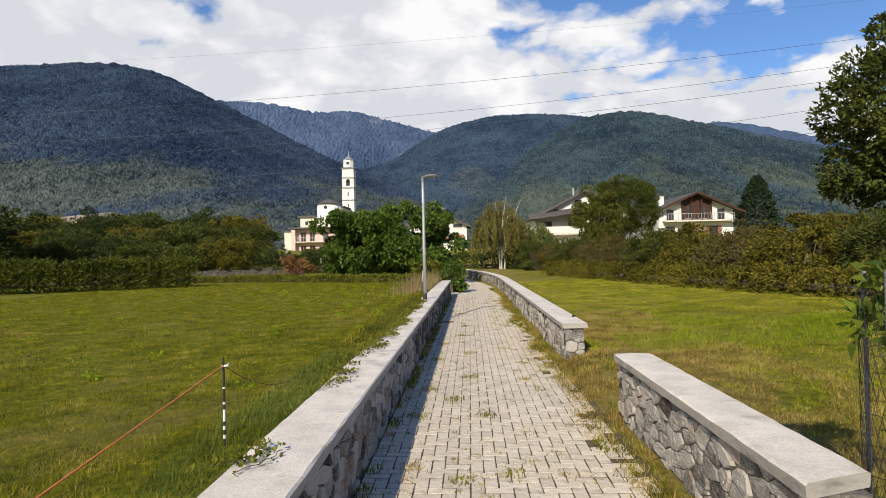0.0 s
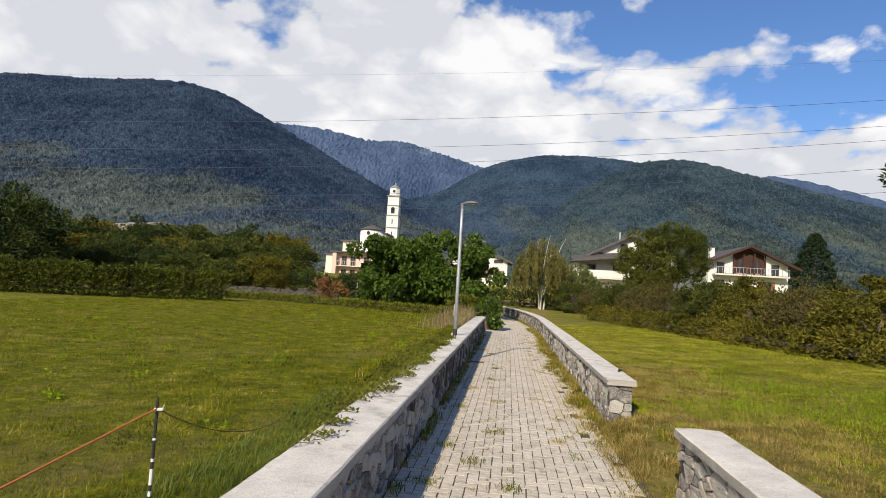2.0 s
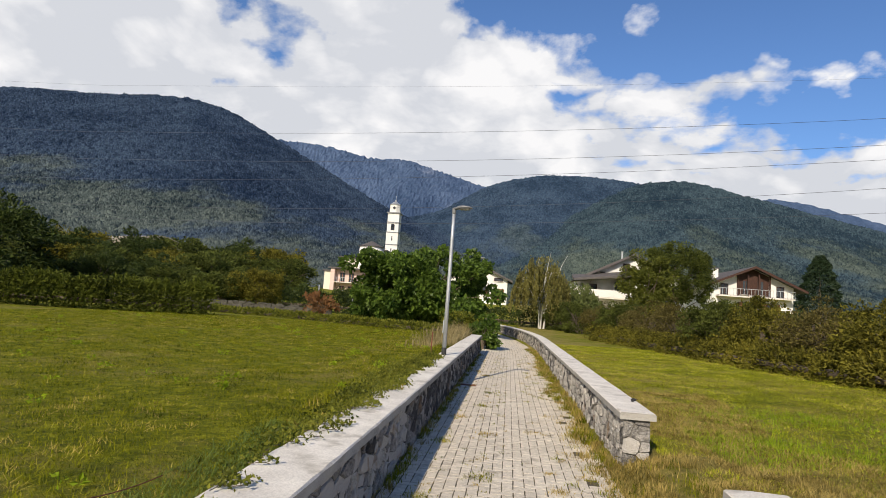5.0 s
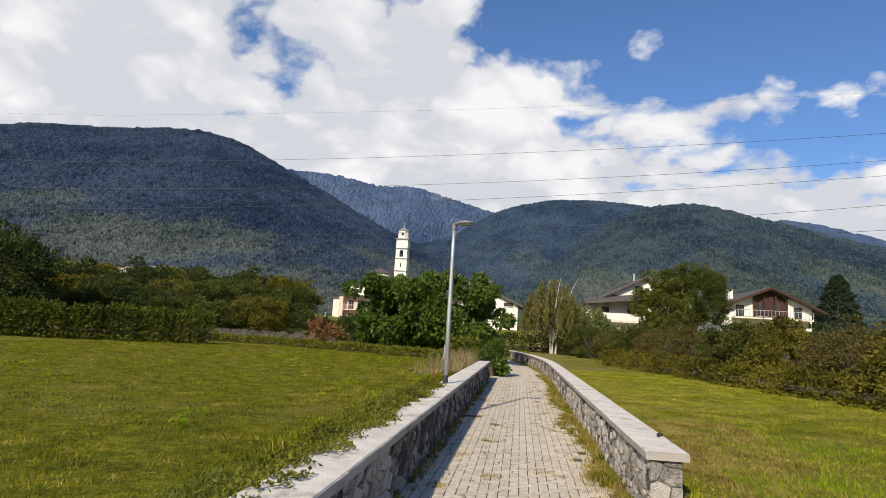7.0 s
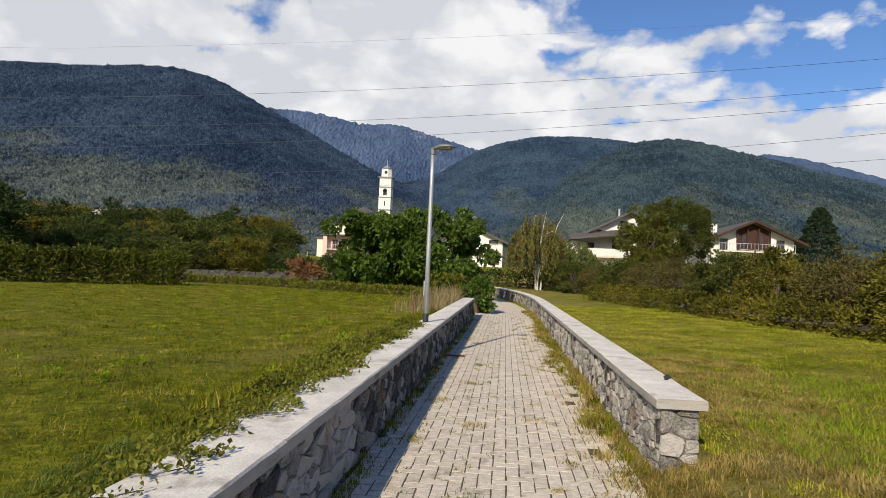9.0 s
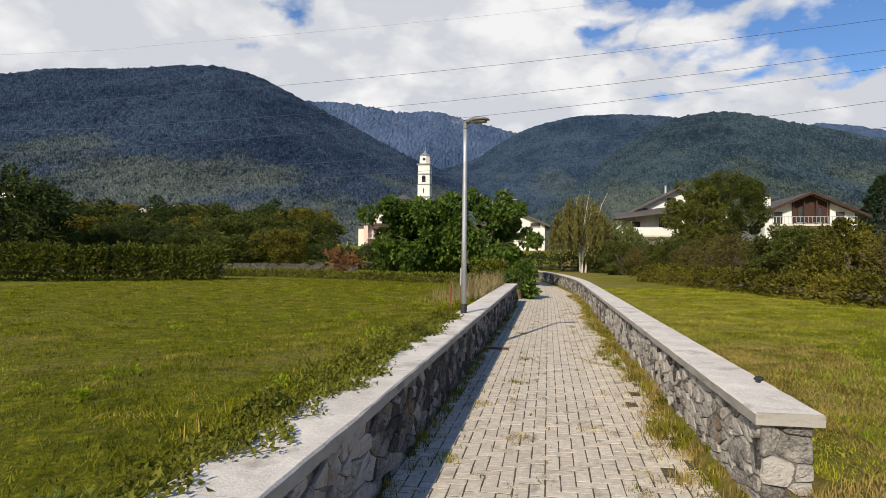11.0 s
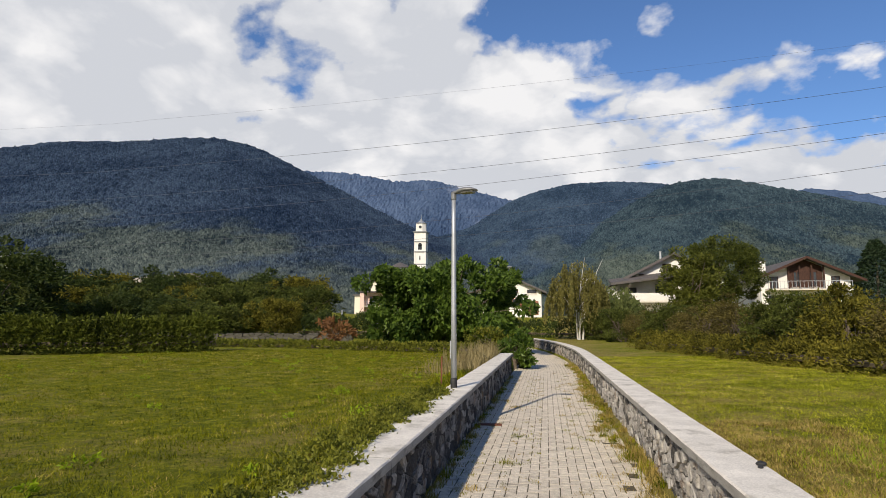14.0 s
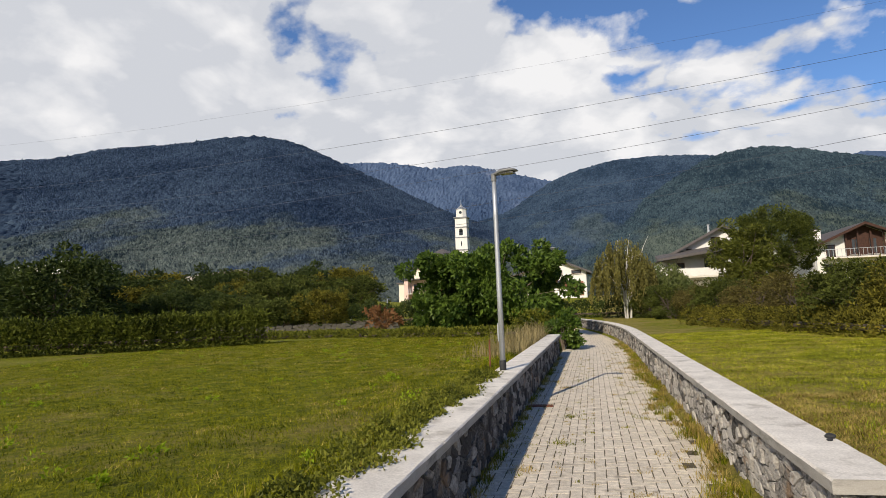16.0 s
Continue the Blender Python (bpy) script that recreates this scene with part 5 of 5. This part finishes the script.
# ---- grass ----
def blade_arrays(pts, h, w, rng, lean=0.35, toward=None, short=False):
    """Bent grass blades of five corners: h and w per blade."""
    n = len(pts)
    a = rng.uniform(0, 2 * np.pi, n)
    face = np.stack([np.cos(a), np.sin(a), 0 * a], 1)
    bow = np.stack([-np.sin(a), np.cos(a), 0 * a], 1) * (rng.normal(0, lean, n) * h)[:, None]
    if toward is not None:
        bow = bow + np.asarray(toward) * h[:, None]
    up = np.array([0, 0, 1.0]) * h[:, None]
    half = face * (w / 2)[:, None]
    mid = pts + up * 0.55 + bow * 0.3
    v = np.stack([pts - half, pts + half, mid + half * 0.75, mid - half * 0.75, pts + up * 0.95 + bow], 1).reshape(-1, 3)
    if short:
        v = np.stack([pts - half, pts + half, pts + up * 0.95 + bow], 1).reshape(-1, 3)
        return v, np.arange(3 * n).reshape(-1, 3)
    base = np.arange(n)[:, None] * 5
    f = np.concatenate([base + np.array([[0, 1, 2]]), base + np.array([[0, 2, 3]]), base + np.array([[3, 2, 4]])])
    return v, f


def grass_sheet(name, label, x0, x1, y0, y1, n, h0, h1, mat, seed, power=1.6, patch=None, wide=0.0010, toward=None):
    """Blades over a stretch of ground, thicker on the side where people walk."""
    rng = np.random.default_rng(seed)
    y = y0 + (y1 - y0) * rng.random(n) ** power
    e = rng.random(n) ** 1.35
    x = x1 + (x0 - x1) * e
    if patch:
        keep = np.array([patch(p, q) for p, q in zip(x, y)])
        x, y = x[keep], y[keep]
    z = np.array([ground_z(p, q) for p, q in zip(x, y)]) - 0.005
    d = np.hypot(x - 0.9, y - 0.5)
    h = rng.uniform(h0, h1, len(x)) * (0.7 + 0.4 * np.sin(x * 1.3 + 2 * np.sin(y * 0.7)) ** 2 + 0.3 * (np.sin(x * 9.7 + 2.3 * np.sin(y * 5.1)) * np.sin(y * 7.9 + 2.1 * np.sin(x * 4.3)) > 0.15))
    w = 0.003 + 0.7 * wide * d * rng.uniform(0.6, 1.3, len(x))
    v, f = blade_arrays(np.stack([x, y, z], 1), h, w, rng, 1.5 if h1 < 0.1 else 0.9, toward, h1 < 0.1)
    return tagged(part_np(name, v, f, mat), label, "grass", kind="stuff")


G_MEADOW = leaf_mat("meadow blades", (0.042, 0.062, 0.002), (0.300, 0.300, 0.009), 0.40, rough=0.75, odd=(0.54, 0.42, 0.10), odd_part=0.35, patch=2.4, single=0.6, gain=2.0)
G_LONG = leaf_mat("long blue-green blades", (0.060, 0.098, 0.014), (0.24, 0.30, 0.060), 0.4, rough=0.55, patch=1.2)
G_LUSH = leaf_mat("lush bright blades", (0.150, 0.220, 0.006), (0.36, 0.47, 0.020), 0.45, rough=0.55)
G_PALE = leaf_mat("pale sunny meadow blades", (0.120, 0.145, 0.005), (0.520, 0.525, 0.030), 0.42, rough=0.75, odd=(0.64, 0.51, 0.15), odd_part=0.35, patch=1.6, single=0.6, gain=1.8)
G_DRY = leaf_mat("dry cut blades", (0.120, 0.090, 0.014), (0.540, 0.410, 0.130), 0.35, rough=0.75, patch=3.0, gain=1.6)


def meadows():
    grass_sheet("meadow_grass", "short mown yellow-green meadow grass", -17, -0.5, 2.2, 34, 460000, 0.012, 0.046, G_MEADOW, 61, 1.9)
    grass_sheet("verge_grass", "long blue-green grass leaning on the wall", -1.05, -0.42, 2.5, 8.2, 9000, 0.03, 0.085, G_LONG, 62, 1.0, toward=(0.12, 0, 0))
    grass_sheet("verge_grass", "long green grass along the wall", -1.0, -0.42, 9, 27, 12000, 0.05, 0.14, G_MEADOW, 63, 1.0)
    grass_sheet("meadow_grass", "short mown meadow grass with dry patches", 11.5, 2.75, 3.6, 34, 270000, 0.012, 0.044, G_PALE, 64, 1.8, lambda x, y: x > 4.1 or y > 10 or noise.noise((x * 1.9, y * 1.6, 5.0)) > 0.05)
    grass_sheet("dry_grass", "dry cut straw-coloured grass beside the wall", 5.0, 2.78, 3.4, 16, 72000, 0.02, 0.065, G_DRY, 65, 1.2, lambda x, y: noise.noise((x * 0.5, y * 0.35, 9.0)) > -0.12 or (x < 4.2 and y < 9 and noise.noise((x * 2.1, y * 1.7, 3.0)) > -0.25))
    grass_sheet("lush_grass", "lush bright green grass patch", 11, 3.4, 6.5, 16, 46000, 0.04, 0.095, G_LUSH, 66, 1.0, lambda x, y: noise.noise((x * 0.45, y * 0.4, 4.0)) + 0.5 * noise.noise((x * 7, y * 7, 1.0)) + 0.3 > abs(y - 10.6 - 0.1 * x) * 0.28)
    # a tan tuft of tall dead grass by the wall's end
    rng = np.random.default_rng(67)
    n = 2600
    y = rng.uniform(20.0, 27.5, n)
    x = -0.46 - np.abs(rng.normal(0, 0.55, n))
    h = rng.uniform(0.15, 0.72, n) * (0.45 + 0.55 * np.clip((y - 19.5) / 6, 0, 1))
    z = np.array([ground_z(p, q) for p, q in zip(x, y)])
    v, f = blade_arrays(np.stack([x, y, z], 1), h, rng.uniform(0.010, 0.022, n), rng, 0.55)
    tagged(part_np("tall_dry_grass", v, f, L_STRAW), "tall tan dead grass at the wall's end", "grass", kind="stuff")


def meadow_weeds():
    """Rosettes of broad-leaved weeds, and dry patches, in the mown meadow."""
    rng = np.random.default_rng(72)
    pts, way = [], []
    for k in range(120):
        x, y = -0.9 - 15 * rng.random() ** 1.2, 3 + 27 * rng.random() ** 1.3
        r, m = rng.uniform(0.04, 0.16), int(rng.integers(10, 34))
        a, q = rng.uniform(0, 6.28, m), r * rng.random(m) ** 0.5
        px, py = x + q * np.cos(a), y + q * np.sin(a)
        pts.append(np.stack([px, py, np.array([ground_z(u, v) for u, v in zip(px, py)]) + rng.uniform(0.01, 0.09, m)], 1))
        way.append(np.stack([np.cos(a), np.sin(a), 0.6 + 0 * a], 1))
    v, f = leaf_arrays(np.concatenate(pts), np.concatenate(way), 0.05, rng, 0.55, spread=0.6)
    tagged(part_np("meadow_weeds", v, f, G_LUSH), "bright broad-leaved weeds in the meadow", "weeds", kind="stuff")
    grass_sheet("dry_grass", "dry tan patches in the mown meadow", -15, -0.9, 3, 30, 80000, 0.012, 0.040, G_DRY, 68, 1.7, lambda x, y: noise.noise((x * 0.35, y * 0.3, 6.0)) + 0.6 * noise.noise((x * 1.6, y * 1.3, 2.0)) > 0.30)
    grass_sheet("dry_grass", "dry pale swathes in the sunny meadow", 11, 3.0, 5, 32, 70000, 0.012, 0.042, G_DRY, 69, 1.5, lambda x, y: noise.noise((x * 0.3, y * 0.25, 16.0)) + 0.6 * noise.noise((x * 1.6, y * 1.3, 12.0)) > 0.12)


def path_weeds():
    """Tufts in the joints and the weedy east edge of the paving."""
    rng = np.random.default_rng(71)
    green, dry = [], []
    known = [(1.01, 6.96), (0.23, 6.92), (1.58, 8.85), (0.82, 9.1), (0.79, 11.24), (0.64, 13.64), (0.30, 8.3), (0.75, 5.0), (0.33, 5.3), (1.15, 5.15), (0.62, 7.7), (0.28, 10.6), (0.35, 12.4), (0.5, 18.6), (0.25, 19.6), (0.7, 15.4)]
    spots = [(x, y, 0.065, 110, 0.05) for x, y in known]
    for k in range(280):
        x = rng.choice([0.21, 0.32, 0.66, 0.77, 0.89, 1.0]) + rng.normal(0, 0.03)
        spots.append((x, rng.uniform(4, 26), rng.uniform(0.012, 0.04), 14, 0.035))
    for k in range(420):
        col = 0.106 * rng.integers(1, 18) - 0.03
        spots.append((col + rng.normal(0, 0.004), rng.uniform(4, 24), rng.uniform(0.006, 0.014), 7, 0.018))
    for k in range(440):
        y = 4 + 28 * rng.random() ** 1.3
        edge = 2.13 - 0.24 * (0.5 + 0.5 * math.sin(y * 0.9 + 1.5 * math.sin(y * 0.37)))
        x = rng.uniform(edge, 2.3) if not 6.9 < y < 9.7 else rng.uniform(edge, 2.9)
        near = y < 9.9
        spots.append((x, y, rng.uniform(0.03, 0.09), 30 if near else 44, rng.uniform(0.03, 0.08) if near else rng.uniform(0.05, 0.13)))
    # flat mats on the blocks of the east third
    for k in range(150):
        y = 4 + 24 * rng.random() ** 1.2
        spots.append((2.15 - 0.8 * rng.random() ** 1.8, y, rng.uniform(0.03, 0.075), 60, 0.035))
    for k in range(190):
        spots.append((rng.uniform(-0.03, 0.06), rng.uniform(3, 26), rng.uniform(0.02, 0.06), 26, rng.uniform(0.04, 0.11)))
    for x, y, r, n, h in spots:
        n = int(n * 1.3)
        p = np.stack([x + rng.normal(0, r, n) + bend(y), y + rng.normal(0, r * 1.2, n), np.array([max(-0.012, ground_z(a, b) - 0.01) for a, b in zip(x + bend(y) + np.zeros(n), y + np.zeros(n))])], 1)
        (dry if rng.random() < 0.5 else green).append((p, rng.uniform(0.4, 1.15, n) * h))
    for name, lab, some, mat in (("path_weeds", "green weeds in the paving joints", green, G_MEADOW), ("path_dry_weeds", "dry weeds along the paving edge", dry, G_DRY)):
        p, h = np.concatenate([a for a, _ in some]), np.concatenate([a for _, a in some])
        v, f = blade_arrays(p, h, rng.uniform(0.004, 0.010, len(p)), rng, 0.8)
        tagged(part_np(name, v, f, mat), lab, "weeds", kind="stuff")
    # rough ground cover in the gap between the two east walls
    n = 9000
    x, y = rng.uniform(2.0, 3.0, n), rng.uniform(6.6, 10.2, n)
    keep = np.array([noise.noise((p * 1.6, q * 1.3, 2.0)) > -0.1 for p, q in zip(x, y)])
    x, y = x[keep], y[keep]
    z = np.array([max(-0.02, ground_z(p, q)) for p, q in zip(x, y)])
    v, f = blade_arrays(np.stack([x, y, z], 1), rng.uniform(0.02, 0.09, len(x)), rng.uniform(0.004, 0.009, len(x)), rng, 1.1)
    tagged(part_np("gap_weeds", v, f, G_DRY), "dry trampled weeds in the wall gap", "weeds", kind="stuff")


def brambles():
    """Bramble and bindweed that creep over the coping."""
    rng = np.random.default_rng(81)
    n = 17000
    y = 6.6 + 8.6 * rng.random(n) ** 0.5
    swell = 0.5 + 0.5 * np.sin(y * 1.7) * np.sin(y * 0.9 + 1)
    reach = -0.42 + 0.17 * swell
    reach = reach + 0.10 * np.sin(y * 7.3 + 2 * np.sin(y * 3.1)) * (rng.random(n) < 0.7) + rng.normal(0, 0.05, n)
    reach = reach - 0.18 * np.clip((9.6 - y) / 2.4, 0, 1)
    x = reach - np.abs(rng.normal(0, 0.22, n))
    z = np.array([ground_z(p, q) for p, q in zip(x, y)]) + 0.03 + rng.uniform(0.0, 1.0, n) ** 0.6 * (0.10 + 0.18 * np.sin(y * 4.1 + 3 * x) ** 2) * np.clip((y - 6.4) / 3.5, 0.1, 1) * np.exp(-((x + 0.52) / 0.24) ** 2)
    z = np.where(x > -0.44, np.maximum(np.minimum(z, COPE + 0.05), COPE + 0.004 + rng.uniform(0, 0.03, n)), z)
    way = np.stack([np.full(n, 0.3), np.zeros(n), np.full(n, 0.6)], 1)
    v, f = leaf_arrays(np.stack([x, y, z], 1), way, 0.036, rng, 0.65, spread=1.1)
    tagged(part_np("bramble_bank", v, f, L_IVY), "bramble bank creeping over the coping", "bramble", kind="stuff")
    # single runners with small leaves, each lying on the coping
    strays = [(5.2 + 0.19 * k + rng.normal(0, 0.08), -0.43, int(rng.integers(5, 11)), rng.normal(0, 0.5), 2) for k in range(24)]
    for y0, x0, steps, turn, dens in (*strays, (3.75, -0.42, 16, 0.15, 6), (5.9, -0.44, 8, -0.2, 4), (7.6, -0.40, 9, 0.3, 6), (8.9, -0.40, 10, -0.1, 7), (9.8, -0.42, 7, 0.2, 5), (3.3, -0.36, 10, 0.5, 1)):
        a, p, pts = turn, Vector((x0, y0, COPE + 0.012)), []
        for k in range(steps):
            pts.append(tuple(p))
            a += rng.normal(0, 0.35)
            p = p + Vector((0.032 * math.cos(a), 0.05 * math.sin(a), 0))
            p.x = min(p.x, 0.0)
            p.z = COPE + 0.012 + 0.012 * abs(math.sin(k * 1.1))
        vine = thing("creeping_vine", 0, 0, 0, "thin creeping vine lying on the coping", "vine", "creeping vines")
        part("runner", tube(pts, 0.0025, 5), M["bark"], vine)
        lp = np.repeat(np.array(pts), dens * 2, axis=0) + rng.normal(0, 0.024, (len(pts) * dens * 2, 3)) * np.array([1, 1, 0.2]) + np.array([0, 0, 0.012])
        part_np("foliage", *leaf_arrays(lp, np.tile((0.2, 0.1, 0.5), (len(lp), 1)), 0.028, rng, 0.75), L_IVY, vine)
    bush = plant("wall_end_shrub", "dark green shrub at the end of the wall", "shrub", (L_BIG, M["bark"]), 83, 1500, 0.16, 0.62, 0.55, 0.75, 22, 0.24, 0.03, stems=4, droop=0.3, width=0.6)
    first(bush, 0.05 + bend(29.4), 29.4)
    bush = plant("wall_end_shrub", "weedy shrub beside the path's bend", "shrub", (L_IVY, M["bark"]), 84, 1500, 0.13, 0.8, 0.5, 0.6, 24, 0.26, 0.02, stems=4)
    first(bush, -1.0, 30.5)


# ---- small things ----
def stake_and_cord():
    x, y = -0.83, 4.36
    z = ground_z(x, y)
    st = thing("fence_stake", x, y, z, "black and white plastic fence stake", "stake")
    part("shaft", tube([(0, 0, -0.05), (0, 0, 0.56), (0, 0, 0.60)], [0.008, 0.008, 0.003], 8), M["black"], st)
    for k, (a, b) in enumerate(((0.05, 0.075), (0.11, 0.135), (0.165, 0.245), (0.28, 0.295), (0.385, 0.395))):
        part("white_band", tube([(0, 0, a), (0, 0, b)], 0.0092, 8), M["plastic"], st)
    part("insulator", tube([(-0.012, 0, 0.535), (0.03, 0, 0.54), (0.034, 0, 0.56)], [0.01, 0.008, 0.004], 6), M["plastic"], st)
    top = Vector((x, y, z + 0.54))

    def cord(name, label, end, sag, mat, r):
        pts = []
        for k in range(17):
            t = k / 16
            p = top.lerp(Vector(end), t)
            p.z -= sag * 4 * t * (1 - t)
            pts.append(tuple(p))
        pts = [tuple(Vector(p) - Vector((x, y, z))) for p in pts]
        part(name, tube(pts, r, 6), mat, st, label)

    cord("fence_cord", "orange electric fence tape tied to a stake", (-0.90, 0.6, ground_z(-0.9, 0.6) + 0.10), 0.0, M["orange"], 0.0055)
    cord("fence_cord", "thin brown fence cord sagging into the grass", (-0.86, 6.2, ground_z(-0.86, 6.2) + 0.10), 0.10, M["rust"], 0.003)
    # a rusty rod in the grass near the lamp
    rod = part("iron_rod", tube([(-0.75, 17.2, ground_z(-0.75, 17.2) - 0.05), (-0.74, 17.2, ground_z(-0.75, 17.2) + 0.55)], 0.016, 6), M["rust"])
    tagged(rod, "rusty iron rod standing in the grass", "rod")


M["plastic"] = surface("white plastic", (0.62, 0.62, 0.60), (0.78, 0.78, 0.76), 10, 60, 0.5, bump=0.05)
M["orange"] = surface("orange polywire", (0.50, 0.14, 0.03), (0.70, 0.26, 0.08), 60, 200, 0.6, bump=0.3)


def drain_and_pebbles():
    d = thing("drain_cover", 0.19, 16.4, 0.004, "rusty red-brown iron drain cover", "drain cover")
    part("frame", box(-0.20, -0.10, -0.02, 0.20, 0.10, 0.004, 0.003), M["rust"], d)
    for k in range(9):
        part("bar", box(-0.17 + 0.04 * k, -0.08, 0.0045, -0.15 + 0.04 * k, 0.08, 0.011), M["rust"], d)
    rng = random.Random(5)
    for x, y, s in ((2.59, 10.8, 0.035), (2.56, 10.72, 0.02)):
        bm = bmesh.new()
        bmesh.ops.create_icosphere(bm, subdivisions=2, radius=s)
        for v in bm.verts:
            v.co = v.co * (1 + 0.25 * noise.noise(v.co * 40))
            v.co.z *= 0.55
        ob = part("dark_clod", bm, M["black"])
        ob.matrix_basis = pose(x, y, COPE + s * 0.45, 0, 0, rng.uniform(0, 360))
        tagged(ob, "small dark clod lying on the coping", "clod", "clods on the coping")


def tree_guard():
    x, y = 3.06, 3.42
    z = ground_z(x, y)
    g = thing("tree_guard", x, y, z, "wire mesh tree guard on ribbed steel bars", "tree guard")
    r, h = 0.25, 1.42
    for k in range(4):
        a = radians(208 + 90 * k)
        px, py = r * math.cos(a), r * math.sin(a)
        n = 110
        pts = [(px, py, -0.05 + (h + 0.05) * j / n) for j in range(n + 1)]
        part("ribbed_bar", tube(pts, [0.011 if j % 2 else 0.0135 for j in range(n + 1)], 8), M["bar"], g)
    for j in range(9):
        zz = 0.1 + 0.15 * j
        pts = [(r * math.cos(2 * math.pi * k / 24), r * math.sin(2 * math.pi * k / 24), zz + 0.008 * math.sin(k * 2.3 + j)) for k in range(25)]
        part("hoop_wire", tube(pts, 0.0016, 4), M["black"], g)
    for k in range(30):
        for s in (-1, 1):
            pts = []
            for j in range(10):
                a = 2 * math.pi * k / 30 + s * j * 0.16
                pts.append((r * math.cos(a), r * math.sin(a), 0.05 + 0.14 * j))
            part("mesh_wire", tube(pts, 0.0013, 3), M["black"], g)
    rng = np.random.default_rng(91)
    pts, way, c = crown_points(420, 0.30, 0.30, 0.24, 1.24, 16, 0.12, rng)
    sap = thing("young_laurel", x, y, z, "young laurel with glossy yellow-green leaves", "shrub")
    woody(sap, "trunk", 0.014, 1.5, [tuple(k) for k in c], random.Random(4), M["bark"], 1, 0.02, 12)
    part_np("crown", *leaf_arrays(pts, way, 0.105, rng, 0.42, spread=0.5), L_GUARD, sap)


M["bar"] = surface("ribbed reinforcing steel", (0.13, 0.13, 0.14), (0.24, 0.24, 0.25), 20, 120, 0.55, 0.5, bump=0.2, stain=(0.20, 0.09, 0.05), stain_scale=9, stain_at=0.62)

stake_and_cord()
drain_and_pebbles()
tree_guard()
brambles()
meadows()
meadow_weeds()
path_weeds()
paving()
